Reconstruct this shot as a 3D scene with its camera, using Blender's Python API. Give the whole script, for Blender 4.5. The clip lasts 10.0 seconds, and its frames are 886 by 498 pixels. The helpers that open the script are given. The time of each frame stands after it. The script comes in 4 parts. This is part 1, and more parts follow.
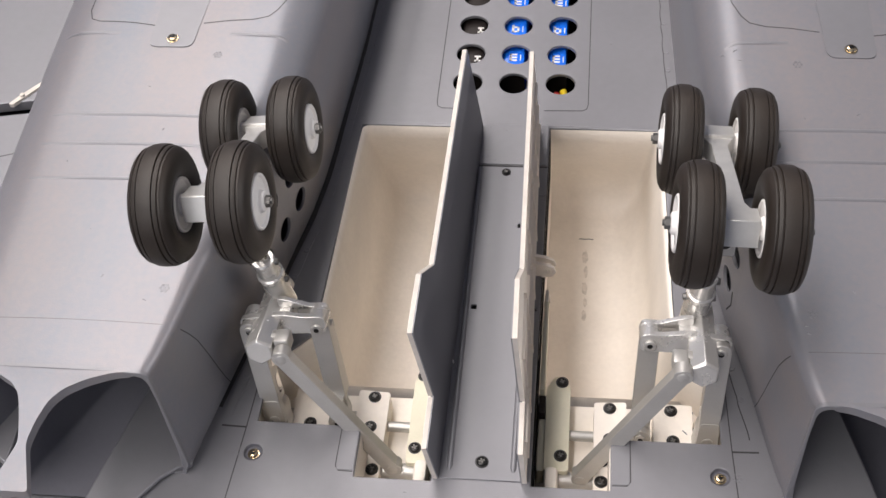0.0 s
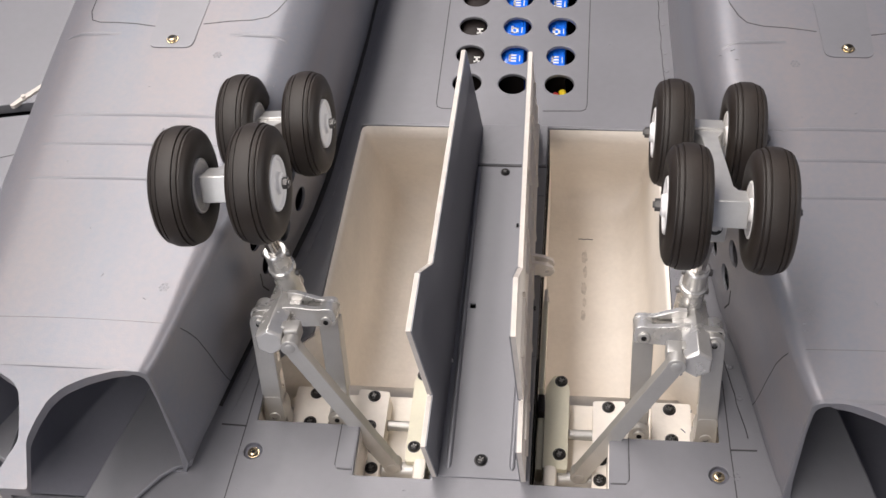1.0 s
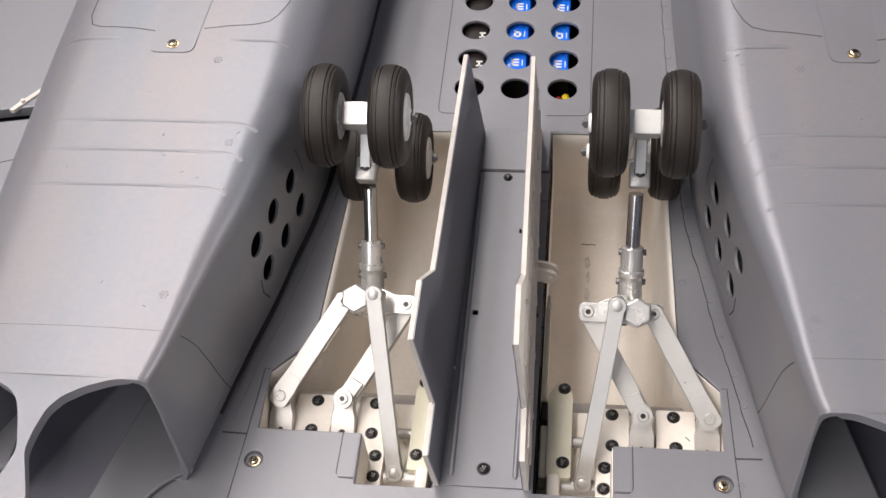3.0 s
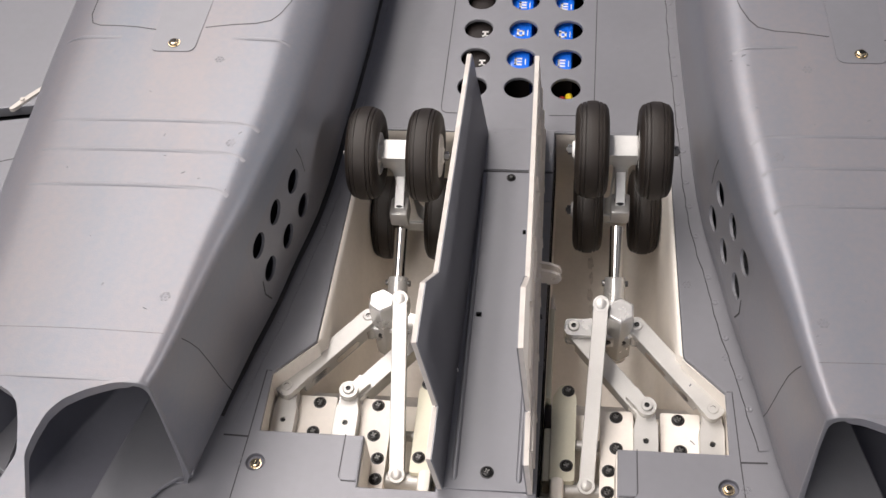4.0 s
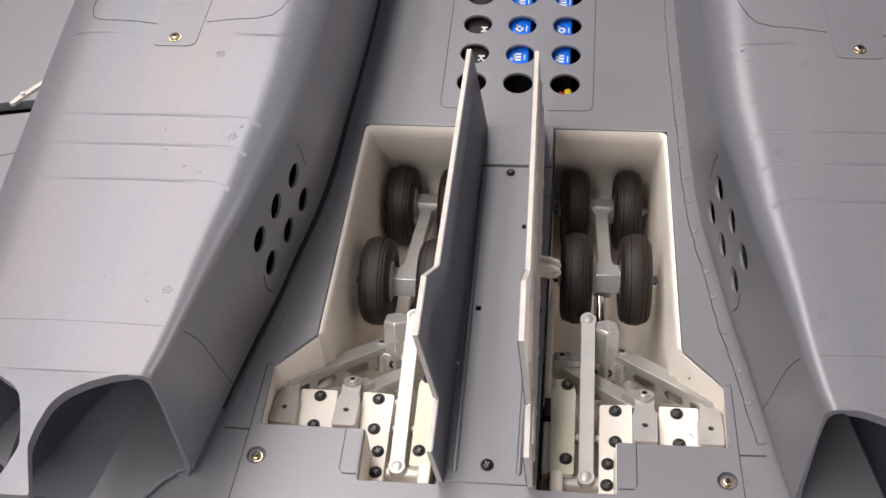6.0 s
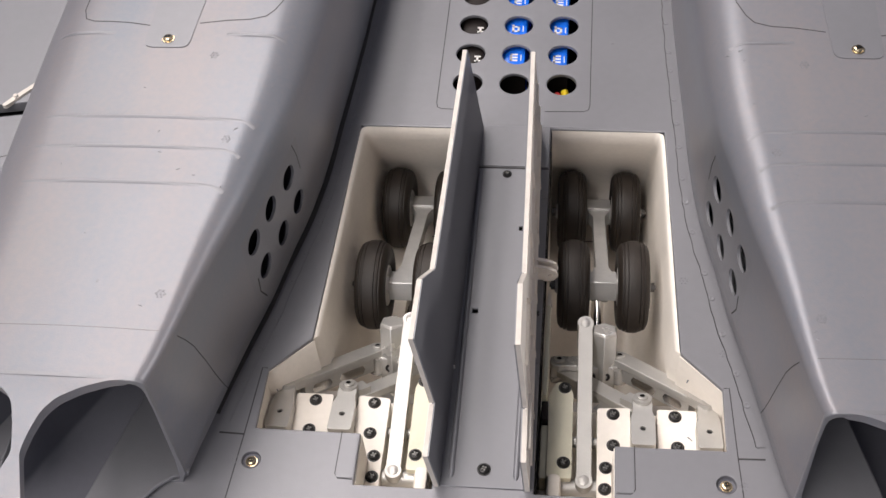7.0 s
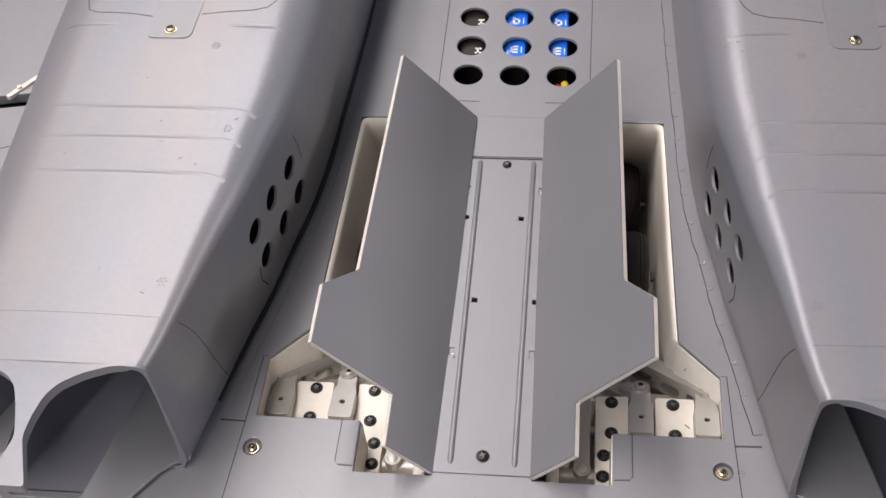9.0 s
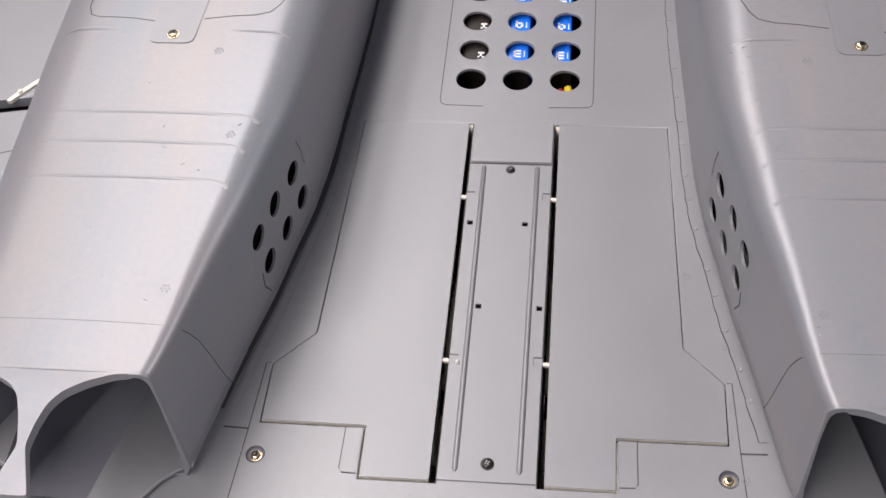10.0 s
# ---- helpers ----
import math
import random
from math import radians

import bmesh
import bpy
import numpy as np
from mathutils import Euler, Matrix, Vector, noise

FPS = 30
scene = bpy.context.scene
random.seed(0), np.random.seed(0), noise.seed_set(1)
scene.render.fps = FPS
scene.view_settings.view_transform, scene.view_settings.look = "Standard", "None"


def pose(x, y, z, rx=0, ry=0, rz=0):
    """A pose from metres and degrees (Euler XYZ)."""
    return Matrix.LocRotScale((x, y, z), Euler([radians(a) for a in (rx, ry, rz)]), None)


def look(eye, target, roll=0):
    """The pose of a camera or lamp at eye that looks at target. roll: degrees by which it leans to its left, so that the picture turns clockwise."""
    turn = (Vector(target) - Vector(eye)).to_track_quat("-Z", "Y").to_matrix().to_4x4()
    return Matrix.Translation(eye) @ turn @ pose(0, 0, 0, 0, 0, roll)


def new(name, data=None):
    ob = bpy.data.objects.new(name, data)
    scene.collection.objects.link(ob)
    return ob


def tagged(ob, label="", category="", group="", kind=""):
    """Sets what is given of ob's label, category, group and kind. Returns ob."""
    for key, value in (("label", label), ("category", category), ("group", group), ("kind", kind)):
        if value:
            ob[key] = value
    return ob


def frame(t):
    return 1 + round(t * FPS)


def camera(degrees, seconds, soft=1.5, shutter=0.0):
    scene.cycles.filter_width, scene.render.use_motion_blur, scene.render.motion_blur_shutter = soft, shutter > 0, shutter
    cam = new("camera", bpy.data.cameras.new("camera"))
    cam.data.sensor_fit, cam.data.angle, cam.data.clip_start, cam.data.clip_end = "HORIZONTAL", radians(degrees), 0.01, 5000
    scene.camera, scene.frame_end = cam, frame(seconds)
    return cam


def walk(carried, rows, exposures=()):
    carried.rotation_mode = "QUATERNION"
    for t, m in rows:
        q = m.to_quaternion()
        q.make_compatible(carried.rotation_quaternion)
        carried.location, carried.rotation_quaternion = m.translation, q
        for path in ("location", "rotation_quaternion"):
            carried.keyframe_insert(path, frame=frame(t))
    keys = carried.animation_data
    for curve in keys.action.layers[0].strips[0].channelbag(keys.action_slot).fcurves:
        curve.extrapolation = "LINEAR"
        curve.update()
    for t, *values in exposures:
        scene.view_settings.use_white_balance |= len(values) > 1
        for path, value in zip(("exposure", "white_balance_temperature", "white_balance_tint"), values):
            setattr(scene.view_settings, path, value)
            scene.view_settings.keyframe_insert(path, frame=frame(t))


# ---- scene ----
EXPOSURES = [(0, -0.42), (2.5, -0.40), (4.5, -0.53), (8.6, -0.46), (9.0, -0.38), (9.6, -0.27), (10, -0.21)]
cam = camera(40.7, 10.0)
PATH = [
    (0, (0.041, -0.285, 0.522), (-0.176, 0.959, -1.029), -5.7),
    (0.5, (0.042, -0.287, 0.522), (-0.176, 0.959, -1.027), -5.7),
    (1, (0.043, -0.288, 0.522), (-0.178, 0.961, -1.025), -5.9),
    (1.5, (0.045, -0.287, 0.523), (-0.18, 0.961, -1.023), -6.0),
    (2, (0.043, -0.288, 0.524), (-0.184, 0.962, -1.02), -6.1),
    (2.5, (0.042, -0.286, 0.522), (-0.182, 0.965, -1.022), -6.0),
    (4, (0.039, -0.278, 0.518), (-0.182, 0.967, -1.031), -5.8),
    (4.5, (0.035, -0.277, 0.52), (-0.181, 0.966, -1.032), -5.6),
    (5, (0.035, -0.28, 0.518), (-0.182, 0.965, -1.032), -5.6),
    (5.5, (0.036, -0.283, 0.52), (-0.179, 0.961, -1.031), -5.5),
    (7, (0.037, -0.277, 0.516), (-0.172, 0.966, -1.037), -5.5),
    (7.5, (0.038, -0.278, 0.516), (-0.171, 0.965, -1.036), -5.5),
    (8, (0.039, -0.28, 0.516), (-0.173, 0.964, -1.036), -5.6),
    (8.5, (0.041, -0.282, 0.516), (-0.174, 0.959, -1.038), -5.8),
    (9, (0.04, -0.283, 0.517), (-0.176, 0.956, -1.039), -5.7),
    (9.5, (0.039, -0.281, 0.516), (-0.175, 0.959, -1.038), -5.6),
    (10, (0.036, -0.279, 0.517), (-0.175, 0.96, -1.039), -5.5),
]
walk(cam, [(t, look(eye, target, roll)) for t, eye, target, roll in PATH],
     exposures=EXPOSURES)

# ---- room light ----
world = bpy.data.worlds.new("room_world")
scene.world = world
world.use_nodes = True
world.node_tree.nodes["Background"].inputs[0].default_value = (0.75, 0.8, 0.9, 1)
world.node_tree.nodes["Background"].inputs[1].default_value = 0.25


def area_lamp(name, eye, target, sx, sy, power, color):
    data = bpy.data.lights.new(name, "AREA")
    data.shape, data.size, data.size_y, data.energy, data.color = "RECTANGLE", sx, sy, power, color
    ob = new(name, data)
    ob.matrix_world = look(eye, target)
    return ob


# three long unseen strip lamps, added under the ceiling over the work table's port side
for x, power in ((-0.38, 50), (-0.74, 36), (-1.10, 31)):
    area_lamp("unseen_strip_lamp", (x, 0.3, 1.78), (x, 0.299, 0), 0.24, 3.8, power, (1.0, 0.935, 0.90))
# added fill lamps, unseen: a low one across the room, a weaker one behind the camera
area_lamp("fill_lamp", (2.45, 0.1, 0.85), (0, 0.15, 0.1), 1.8, 0.9, 54, (1.0, 0.965, 0.955))
area_lamp("fill_lamp", (-0.7, -2.4, 1.1), (0, 0.1, 0.1), 1.6, 1.2, 33, (0.97, 0.97, 1.0))

# ---- materials ----


def material(name, color, rough=0.5, metal=0.0, vary=0.06, scale=30.0, bump=0.05, bump_scale=900.0, rough_vary=0.08, coat=0.0, spec=0.5, low=None, stretch=1.0):
    m = bpy.data.materials.new(name)
    m.use_nodes = True
    nt = m.node_tree
    b = nt.nodes["Principled BSDF"]
    co = nt.nodes.new("ShaderNodeTexCoord")

    mp = nt.nodes.new("ShaderNodeMapping")
    mp.inputs["Scale"].default_value = (1.0, stretch, 1.0)
    nt.links.new(co.outputs["Object"], mp.inputs["Vector"])

    def noise_node(s, detail, vec):
        n = nt.nodes.new("ShaderNodeTexNoise")
        n.inputs["Scale"].default_value, n.inputs["Detail"].default_value = s, detail
        nt.links.new(vec, n.inputs["Vector"])
        return n

    n1, n2 = noise_node(scale, 2 if stretch < 1 else 4, mp.outputs[0]), noise_node(scale * 14, 3, co.outputs["Object"])
    mixv = nt.nodes.new("ShaderNodeMath")
    mixv.operation = "MULTIPLY_ADD"
    nt.links.new(n2.outputs["Fac"], mixv.inputs[0])
    mixv.inputs[1].default_value = 0.4
    nt.links.new(n1.outputs["Fac"], mixv.inputs[2])
    ramp = nt.nodes.new("ShaderNodeValToRGB")
    ramp.color_ramp.elements[0].position, ramp.color_ramp.elements[1].position = 0.45, 0.95
    lo = list(low) if low else [c * (1 - vary) for c in color]
    hi = [min(1, c * (1 + vary)) for c in color]
    ramp.color_ramp.elements[0].color, ramp.color_ramp.elements[1].color = (*lo, 1), (*hi, 1)
    nt.links.new(mixv.outputs[0], ramp.inputs[0])
    nt.links.new(ramp.outputs[0], b.inputs["Base Color"])
    rr = nt.nodes.new("ShaderNodeMapRange")
    rr.inputs["To Min"].default_value, rr.inputs["To Max"].default_value = max(0.03, rough - rough_vary), min(1, rough + rough_vary)
    nt.links.new(n1.outputs["Fac"], rr.inputs["Value"])
    nt.links.new(rr.outputs[0], b.inputs["Roughness"])
    b.inputs["Specular IOR Level"].default_value = spec
    b.inputs["Metallic"].default_value = metal
    b.inputs["Coat Weight"].default_value = coat
    if bump:
        n3 = noise_node(bump_scale, 2, co.outputs["Object"])
        bp = nt.nodes.new("ShaderNodeBump")
        bp.inputs["Strength"].default_value, bp.inputs["Distance"].default_value = bump, 0.001
        nt.links.new(n3.outputs["Fac"], bp.inputs["Height"])
        nt.links.new(bp.outputs[0], b.inputs["Normal"])
    return m


GREY = material("grey_satin_paint", (0.212, 0.210, 0.226), 0.42, metal=0.30, vary=0.05, scale=14, bump=0.10, bump_scale=1400)
# lengthwise pink and blue streaks paint the nacelles' reflected sheen into the colour
SHEENGREY = material("grey_paint_with_sheen_streaks", (0.238, 0.218, 0.225), 0.40, metal=0.30, vary=0.03, scale=24, bump=0.08, bump_scale=1400, low=(0.186, 0.200, 0.232), stretch=0.16)
DOORGREY = material("grey_door_paint", (0.205, 0.204, 0.220), 0.42, metal=0.30, vary=0.03, scale=20, bump=0.06, bump_scale=1800)
CREAM = material("cream_plastic", (0.90, 0.835, 0.755), 0.5, vary=0.07, scale=22, bump=0.12, bump_scale=500)
YELLOWED = material("ivory_plastic", (0.74, 0.70, 0.55), 0.45, vary=0.06, scale=60, bump=0.06)
WHITE = material("white_plastic", (0.80, 0.78, 0.76), 0.4, vary=0.04, scale=80, bump=0.03)
ALU = material("machined_aluminium", (0.53, 0.515, 0.49), 0.42, metal=0.62, vary=0.06, scale=90, bump=0.05, bump_scale=2500, rough_vary=0.10)
BRIGHTALU = material("polished_aluminium", (0.66, 0.645, 0.62), 0.26, metal=0.60, vary=0.06, scale=90, bump=0.06, bump_scale=1500, rough_vary=0.08)
CASTALU = material("matte_cast_aluminium", (0.62, 0.61, 0.59), 0.42, metal=0.6, vary=0.08, scale=160, bump=0.12, bump_scale=1800)
BAREEDGE = material("bare_door_edge", (0.60, 0.55, 0.50), 0.55, vary=0.12, scale=120, bump=0.1, bump_scale=900)
SEAM = material("faint_seam", (0.10, 0.097, 0.10), 0.7, vary=0.3, scale=120, bump=0.0)
SMUDGE = material("grey_smudge", (0.74, 0.675, 0.60), 0.6, vary=0.25, scale=200, bump=0.0)
STEEL = material("polished_steel", (0.62, 0.60, 0.58), 0.16, metal=1.0, vary=0.05, scale=120, bump=0.0)
BLACKSTEEL = material("black_oxide_steel", (0.035, 0.034, 0.034), 0.35, metal=0.7, vary=0.15, scale=300, bump=0.05)
GREYSTEEL = material("grey_recess_steel", (0.16, 0.155, 0.15), 0.4, metal=0.8, bump=0.0)
RUBBER = material("black_rubber", (0.021, 0.0155, 0.012), 0.52, spec=0.4, vary=0.3, scale=60, bump=0.07, bump_scale=1500)
# near-black: puts the shade inside holes and gaps into the colour
DARK = material("cavity_shade_black", (0.005, 0.005, 0.006), 0.95, vary=0.2, scale=40, spec=0.05)
DUCT = material("grey_duct_plastic", (0.138, 0.138, 0.160), 0.45, vary=0.08, scale=20, bump=0.06)
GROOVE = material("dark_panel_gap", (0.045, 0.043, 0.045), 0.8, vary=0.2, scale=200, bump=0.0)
BLUE = material("blue_shrink_film", (0.012, 0.17, 0.86), 0.28, vary=0.05, scale=60, bump=0.03, coat=0.4)
BLACKFILM = material("black_shrink_film", (0.020, 0.015, 0.014), 0.55, vary=0.3, scale=60, spec=0.3)
YELLOW = material("yellow_connector", (0.75, 0.55, 0.02), 0.4)
RED = material("red_wire", (0.45, 0.02, 0.02), 0.4)
BRASS = material("yellowed_steel", (0.60, 0.50, 0.34), 0.25, metal=1.0, vary=0.1, scale=300, bump=0.0)
WALLPAINT = material("room_paint", (0.13, 0.16, 0.25), 0.8, vary=0.04, scale=2, bump=0.05, bump_scale=80)
CEILPAINT = material("pale_ceiling_paint", (0.50, 0.50, 0.53), 0.85, vary=0.03, scale=2, bump=0.04, bump_scale=90)
TABLE = material("table_laminate", (0.35, 0.33, 0.31), 0.5, vary=0.1, scale=6, bump=0.03)

# ---- mesh helpers, in millimetres ----
MM = 0.001


def part(name, bm, mat, parent=None, label="", s=1, sharp=35, bevel=0.0):
    """Links a bmesh in millimetres as one mesh object; s = -1 mirrors it across the centre line."""
    bmesh.ops.recalc_face_normals(bm, faces=bm.faces[:])
    bmesh.ops.scale(bm, vec=(MM * s, MM, MM), verts=bm.verts[:])
    if s < 0:
        bmesh.ops.reverse_faces(bm, faces=bm.faces[:])
    me = bpy.data.meshes.new(name)
    bm.to_mesh(me)
    bm.free()
    for m in (mat if isinstance(mat, (list, tuple)) else [mat]):
        me.materials.append(m)
    me.polygons.foreach_set("use_smooth", [True] * len(me.polygons))
    me.set_sharp_from_angle(angle=radians(sharp))
    ob = new(name, me)
    if parent is not None:
        ob.parent = parent
    if label:
        ob["label"] = label
    if bevel:
        md = ob.modifiers.new("bevel", "BEVEL")
        md.width, md.segments, md.limit_method, md.angle_limit = bevel * MM, 2, "ANGLE", radians(40)
        md.harden_normals = False
    return ob


def box(bm, x0, x1, y0, y1, z0, z1, r=0.0):
    vs = [bm.verts.new((x, y, z)) for z in (z0, z1) for y in (y0, y1) for x in (x0, x1)]
    fs = [bm.faces.new([vs[i] for i in q]) for q in ((0, 2, 3, 1), (4, 5, 7, 6), (0, 1, 5, 4), (2, 6, 7, 3), (0, 4, 6, 2), (1, 3, 7, 5))]
    if r:
        es = list({e for f in fs for e in f.edges})
        bmesh.ops.bevel(bm, geom=es, offset=r, segments=2, profile=0.5, affect="EDGES")


def tube(bm, p0, p1, r0, r1=None, n=20, cap=True, turn=0.0):
    p0, p1 = Vector(p0), Vector(p1)
    r1 = r0 if r1 is None else r1
    q = (p1 - p0).to_track_quat("Z", "Y")
    rings = []
    for p, r in ((p0, r0), (p1, r1)):
        rings.append([bm.verts.new(p + q @ Vector((r * math.cos(a), r * math.sin(a), 0))) for a in [2 * math.pi * i / n + turn for i in range(n)]])
    for i in range(n):
        j = (i + 1) % n
        bm.faces.new((rings[0][i], rings[0][j], rings[1][j], rings[1][i]))
    if cap:
        bm.faces.new(rings[0][::-1])
        bm.faces.new(rings[1])


def lathe(bm, profile, origin=(0, 0, 0), axis=(0, 0, 1), n=32, mats=None):
    """Turns (radius, height) pairs about an axis."""
    q, o = Vector(axis).to_track_quat("Z", "Y"), Vector(origin)
    rings = []
    for r, h in profile:
        if r < 1e-6:
            rings.append([bm.verts.new(o + q @ Vector((0, 0, h)))])
        else:
            rings.append([bm.verts.new(o + q @ Vector((r * math.cos(2 * math.pi * i / n), r * math.sin(2 * math.pi * i / n), h))) for i in range(n)])
    for k in range(len(rings) - 1):
        a, b = rings[k], rings[k + 1]
        for i in range(n):
            j = (i + 1) % n
            if len(a) == 1 and len(b) == 1:
                continue
            if len(a) == 1:
                f = bm.faces.new((a[0], b[i], b[j]))
            elif len(b) == 1:
                f = bm.faces.new((a[i], a[j], b[0]))
            else:
                f = bm.faces.new((a[i], a[j], b[j], b[i]))
            if mats:
                f.material_index = mats[k]


def plate(bm, outer, holes, z0, z1, put=None):
    """A sheet with real holes between two heights; put maps (x, y, z) to another surface."""
    put = put or (lambda x, y, z: (x, y, z))
    loops = [outer] + list(holes)
    es, all_vs = [], []
    for lp in loops:
        vs = [bm.verts.new((x, y, z1)) for x, y in lp]
        all_vs.append(vs)
        es += [bm.edges.new((vs[i], vs[(i + 1) % len(vs)])) for i in range(len(vs))]
    made = bmesh.ops.triangle_fill(bm, use_beauty=True, use_dissolve=False, edges=es)
    faces = [g for g in made["geom"] if isinstance(g, bmesh.types.BMFace)]
    low = {}
    for vs in all_vs:
        for v in vs:
            low[v] = bm.verts.new((v.co.x, v.co.y, z0))
    for f in faces:
        bm.faces.new([low[v] for v in reversed(f.verts)])
    for vs in all_vs:
        for i in range(len(vs)):
            a, b = vs[i], vs[(i + 1) % len(vs)]
            bm.faces.new((a, b, low[b], low[a]))
    for vs in all_vs:
        for v in vs:
            v.co, low[v].co = put(*v.co), put(*low[v].co)


def circle(x, y, r, n=28):
    return [(x + r * math.cos(2 * math.pi * i / n), y + r * math.sin(2 * math.pi * i / n)) for i in range(n)]


def rect(x0, x1, y0, y1):
    return [(x0, y0), (x1, y0), (x1, y1), (x0, y1)]


def mirror(poly):
    return [(-x, y) for x, y in poly]


def rounded(poly, r, n=4):
    """The polygon with its corners rounded."""
    out = []
    for i, p in enumerate(poly):
        p, a, b = Vector(p), Vector(poly[i - 1]), Vector(poly[(i + 1) % len(poly)])
        da, db = (a - p), (b - p)
        ra, rb = min(r, da.length * 0.45), min(r, db.length * 0.45)
        pa, pb = p + da.normalized() * ra, p + db.normalized() * rb
        for k in range(n + 1):
            t = k / n
            q = pa * (1 - t) ** 2 + p * 2 * t * (1 - t) + pb * t ** 2
            out.append((q.x, q.y))
    return out


def stadium(length, r, n=8):
    """A bar with two round ends, from the origin along x."""
    a = [(length + r * math.cos(t), r * math.sin(t)) for t in [-math.pi / 2 + math.pi * i / n for i in range(n + 1)]]
    b = [(r * math.cos(t), r * math.sin(t)) for t in [math.pi / 2 + math.pi * i / n for i in range(n + 1)]]
    return a + b


def ribbon(bm, pts, width, lift=0.15, normal=(0, 0, 1), thick=0.3):
    """A thin line laid along points of a surface."""
    n = Vector(normal)
    rows = []
    for i, p in enumerate(pts):
        p = Vector(p)
        d = (Vector(pts[min(i + 1, len(pts) - 1)]) - Vector(pts[max(i - 1, 0)])).normalized()
        side = d.cross(n).normalized() * width / 2
        rows.append([bm.verts.new(p + side - n * thick), bm.verts.new(p + side + n * lift), bm.verts.new(p - side + n * lift), bm.verts.new(p - side - n * thick)])
    for a, b in zip(rows, rows[1:]):
        for k in range(3):
            bm.faces.new((a[k], b[k], b[k + 1], a[k + 1]))


def groove(parent, pts, width, normal=(0, 0, 1), s=1, name="panel_line"):
    bm = bmesh.new()
    ribbon(bm, pts, width, 0.12, normal)
    return part(name, bm, GROOVE, parent, s=s)


def ridge(bm, pts, width, height):
    """A low rounded bead along points of an upward surface."""
    rows = []
    for i, p in enumerate(pts):
        p = Vector(p)
        d = (Vector(pts[min(i + 1, len(pts) - 1)]) - Vector(pts[max(i - 1, 0)])).normalized()
        side = d.cross(Vector((0, 0, 1))).normalized()
        up = side.cross(d)
        ease = max(1, min(9, (len(pts) - 1) / 3))
        k = height * min(1.0, i / ease, (len(pts) - 1 - i) / ease)
        rows.append([bm.verts.new(p + side * width * a + up * (k * b - 0.1)) for a, b in ((-0.5, 0), (-0.3, 0.7), (0, 1), (0.3, 0.7), (0.5, 0))])
    for a, b in zip(rows, rows[1:]):
        for k in range(4):
            bm.faces.new((a[k], b[k], b[k + 1], a[k + 1]))


SCREW_MESH = {}


def screw(parent, p, axis=(0, 0, 1), r=3.0, mat=None, name="screw", label=""):
    """A pan-head screw with a cross recess, its head's foot at p (millimetres in the parent's space)."""
    mat = mat or BLACKSTEEL
    key = (r, mat.name)
    if key not in SCREW_MESH:
        bm = bmesh.new()
        lathe(bm, [(r * 1.25, 0), (r * 1.25, 0.35), (r, 0.4), (r, 0.9), (r * 0.86, 1.5), (r * 0.55, 1.8), (r * 0.50, 1.0), (0, 0.9)], n=20)
        for a in (0.4, 0.4 + math.pi / 2):
            c, d = math.cos(a), math.sin(a)
            b = bmesh.new()
            box(b, -r * 0.62, r * 0.62, -r * 0.12, r * 0.12, 0.9, 1.72)
            for v in b.verts:
                v.co = (v.co.x * c - v.co.y * d, v.co.x * d + v.co.y * c, v.co.z)
            tmp = bpy.data.meshes.new("tmp")
            b.to_mesh(tmp)
            b.free()
            k = len(bm.faces)
            bm.from_mesh(tmp)
            bm.faces.ensure_lookup_table()
            for f in bm.faces[k:]:
                f.material_index = 1
            bpy.data.meshes.remove(tmp)
        first = part(name, bm, [mat, GREYSTEEL if mat is BLACKSTEEL else BLACKSTEEL], None)
        SCREW_MESH[key] = first.data
        ob = first
    else:
        ob = new(name, SCREW_MESH[key])
    ob.parent = parent
    q = Vector(axis).to_track_quat("Z", "Y").to_matrix().to_4x4()
    ob.matrix_basis = Matrix.Translation(Vector(p) * MM) @ q
    if label:
        ob["label"] = label
    return ob


def interp(x, table):
    for (x0, y0), (x1, y1) in zip(table, table[1:]):
        if x <= x1:
            t = max(0.0, (x - x0) / (x1 - x0))
            return y0 + (y1 - y0) * t
    return table[-1][1]


def smooth_interp(x, table):
    """Catmull-Rom through the table's rows."""
    xs, ys = [a for a, _ in table], [b for _, b in table]
    if x <= xs[0]:
        return ys[0]
    if x >= xs[-1]:
        return ys[-1]
    i = max(k for k in range(len(xs) - 1) if xs[k] <= x)
    h = xs[i + 1] - xs[i]
    t = (x - xs[i]) / h

    def slope(k):
        if k == 0 or k == len(xs) - 1:
            return 0.0
        a, b = (ys[k] - ys[k - 1]) / (xs[k] - xs[k - 1]), (ys[k + 1] - ys[k]) / (xs[k + 1] - xs[k])
        return 0.0 if a * b <= 0 else 2 * a * b / (a + b)

    m0, m1 = slope(i) * h, slope(i + 1) * h
    return (2 * t**3 - 3 * t**2 + 1) * ys[i] + (t**3 - 2 * t**2 + t) * m0 + (-2 * t**3 + 3 * t**2) * ys[i + 1] + (t**3 - t**2) * m1


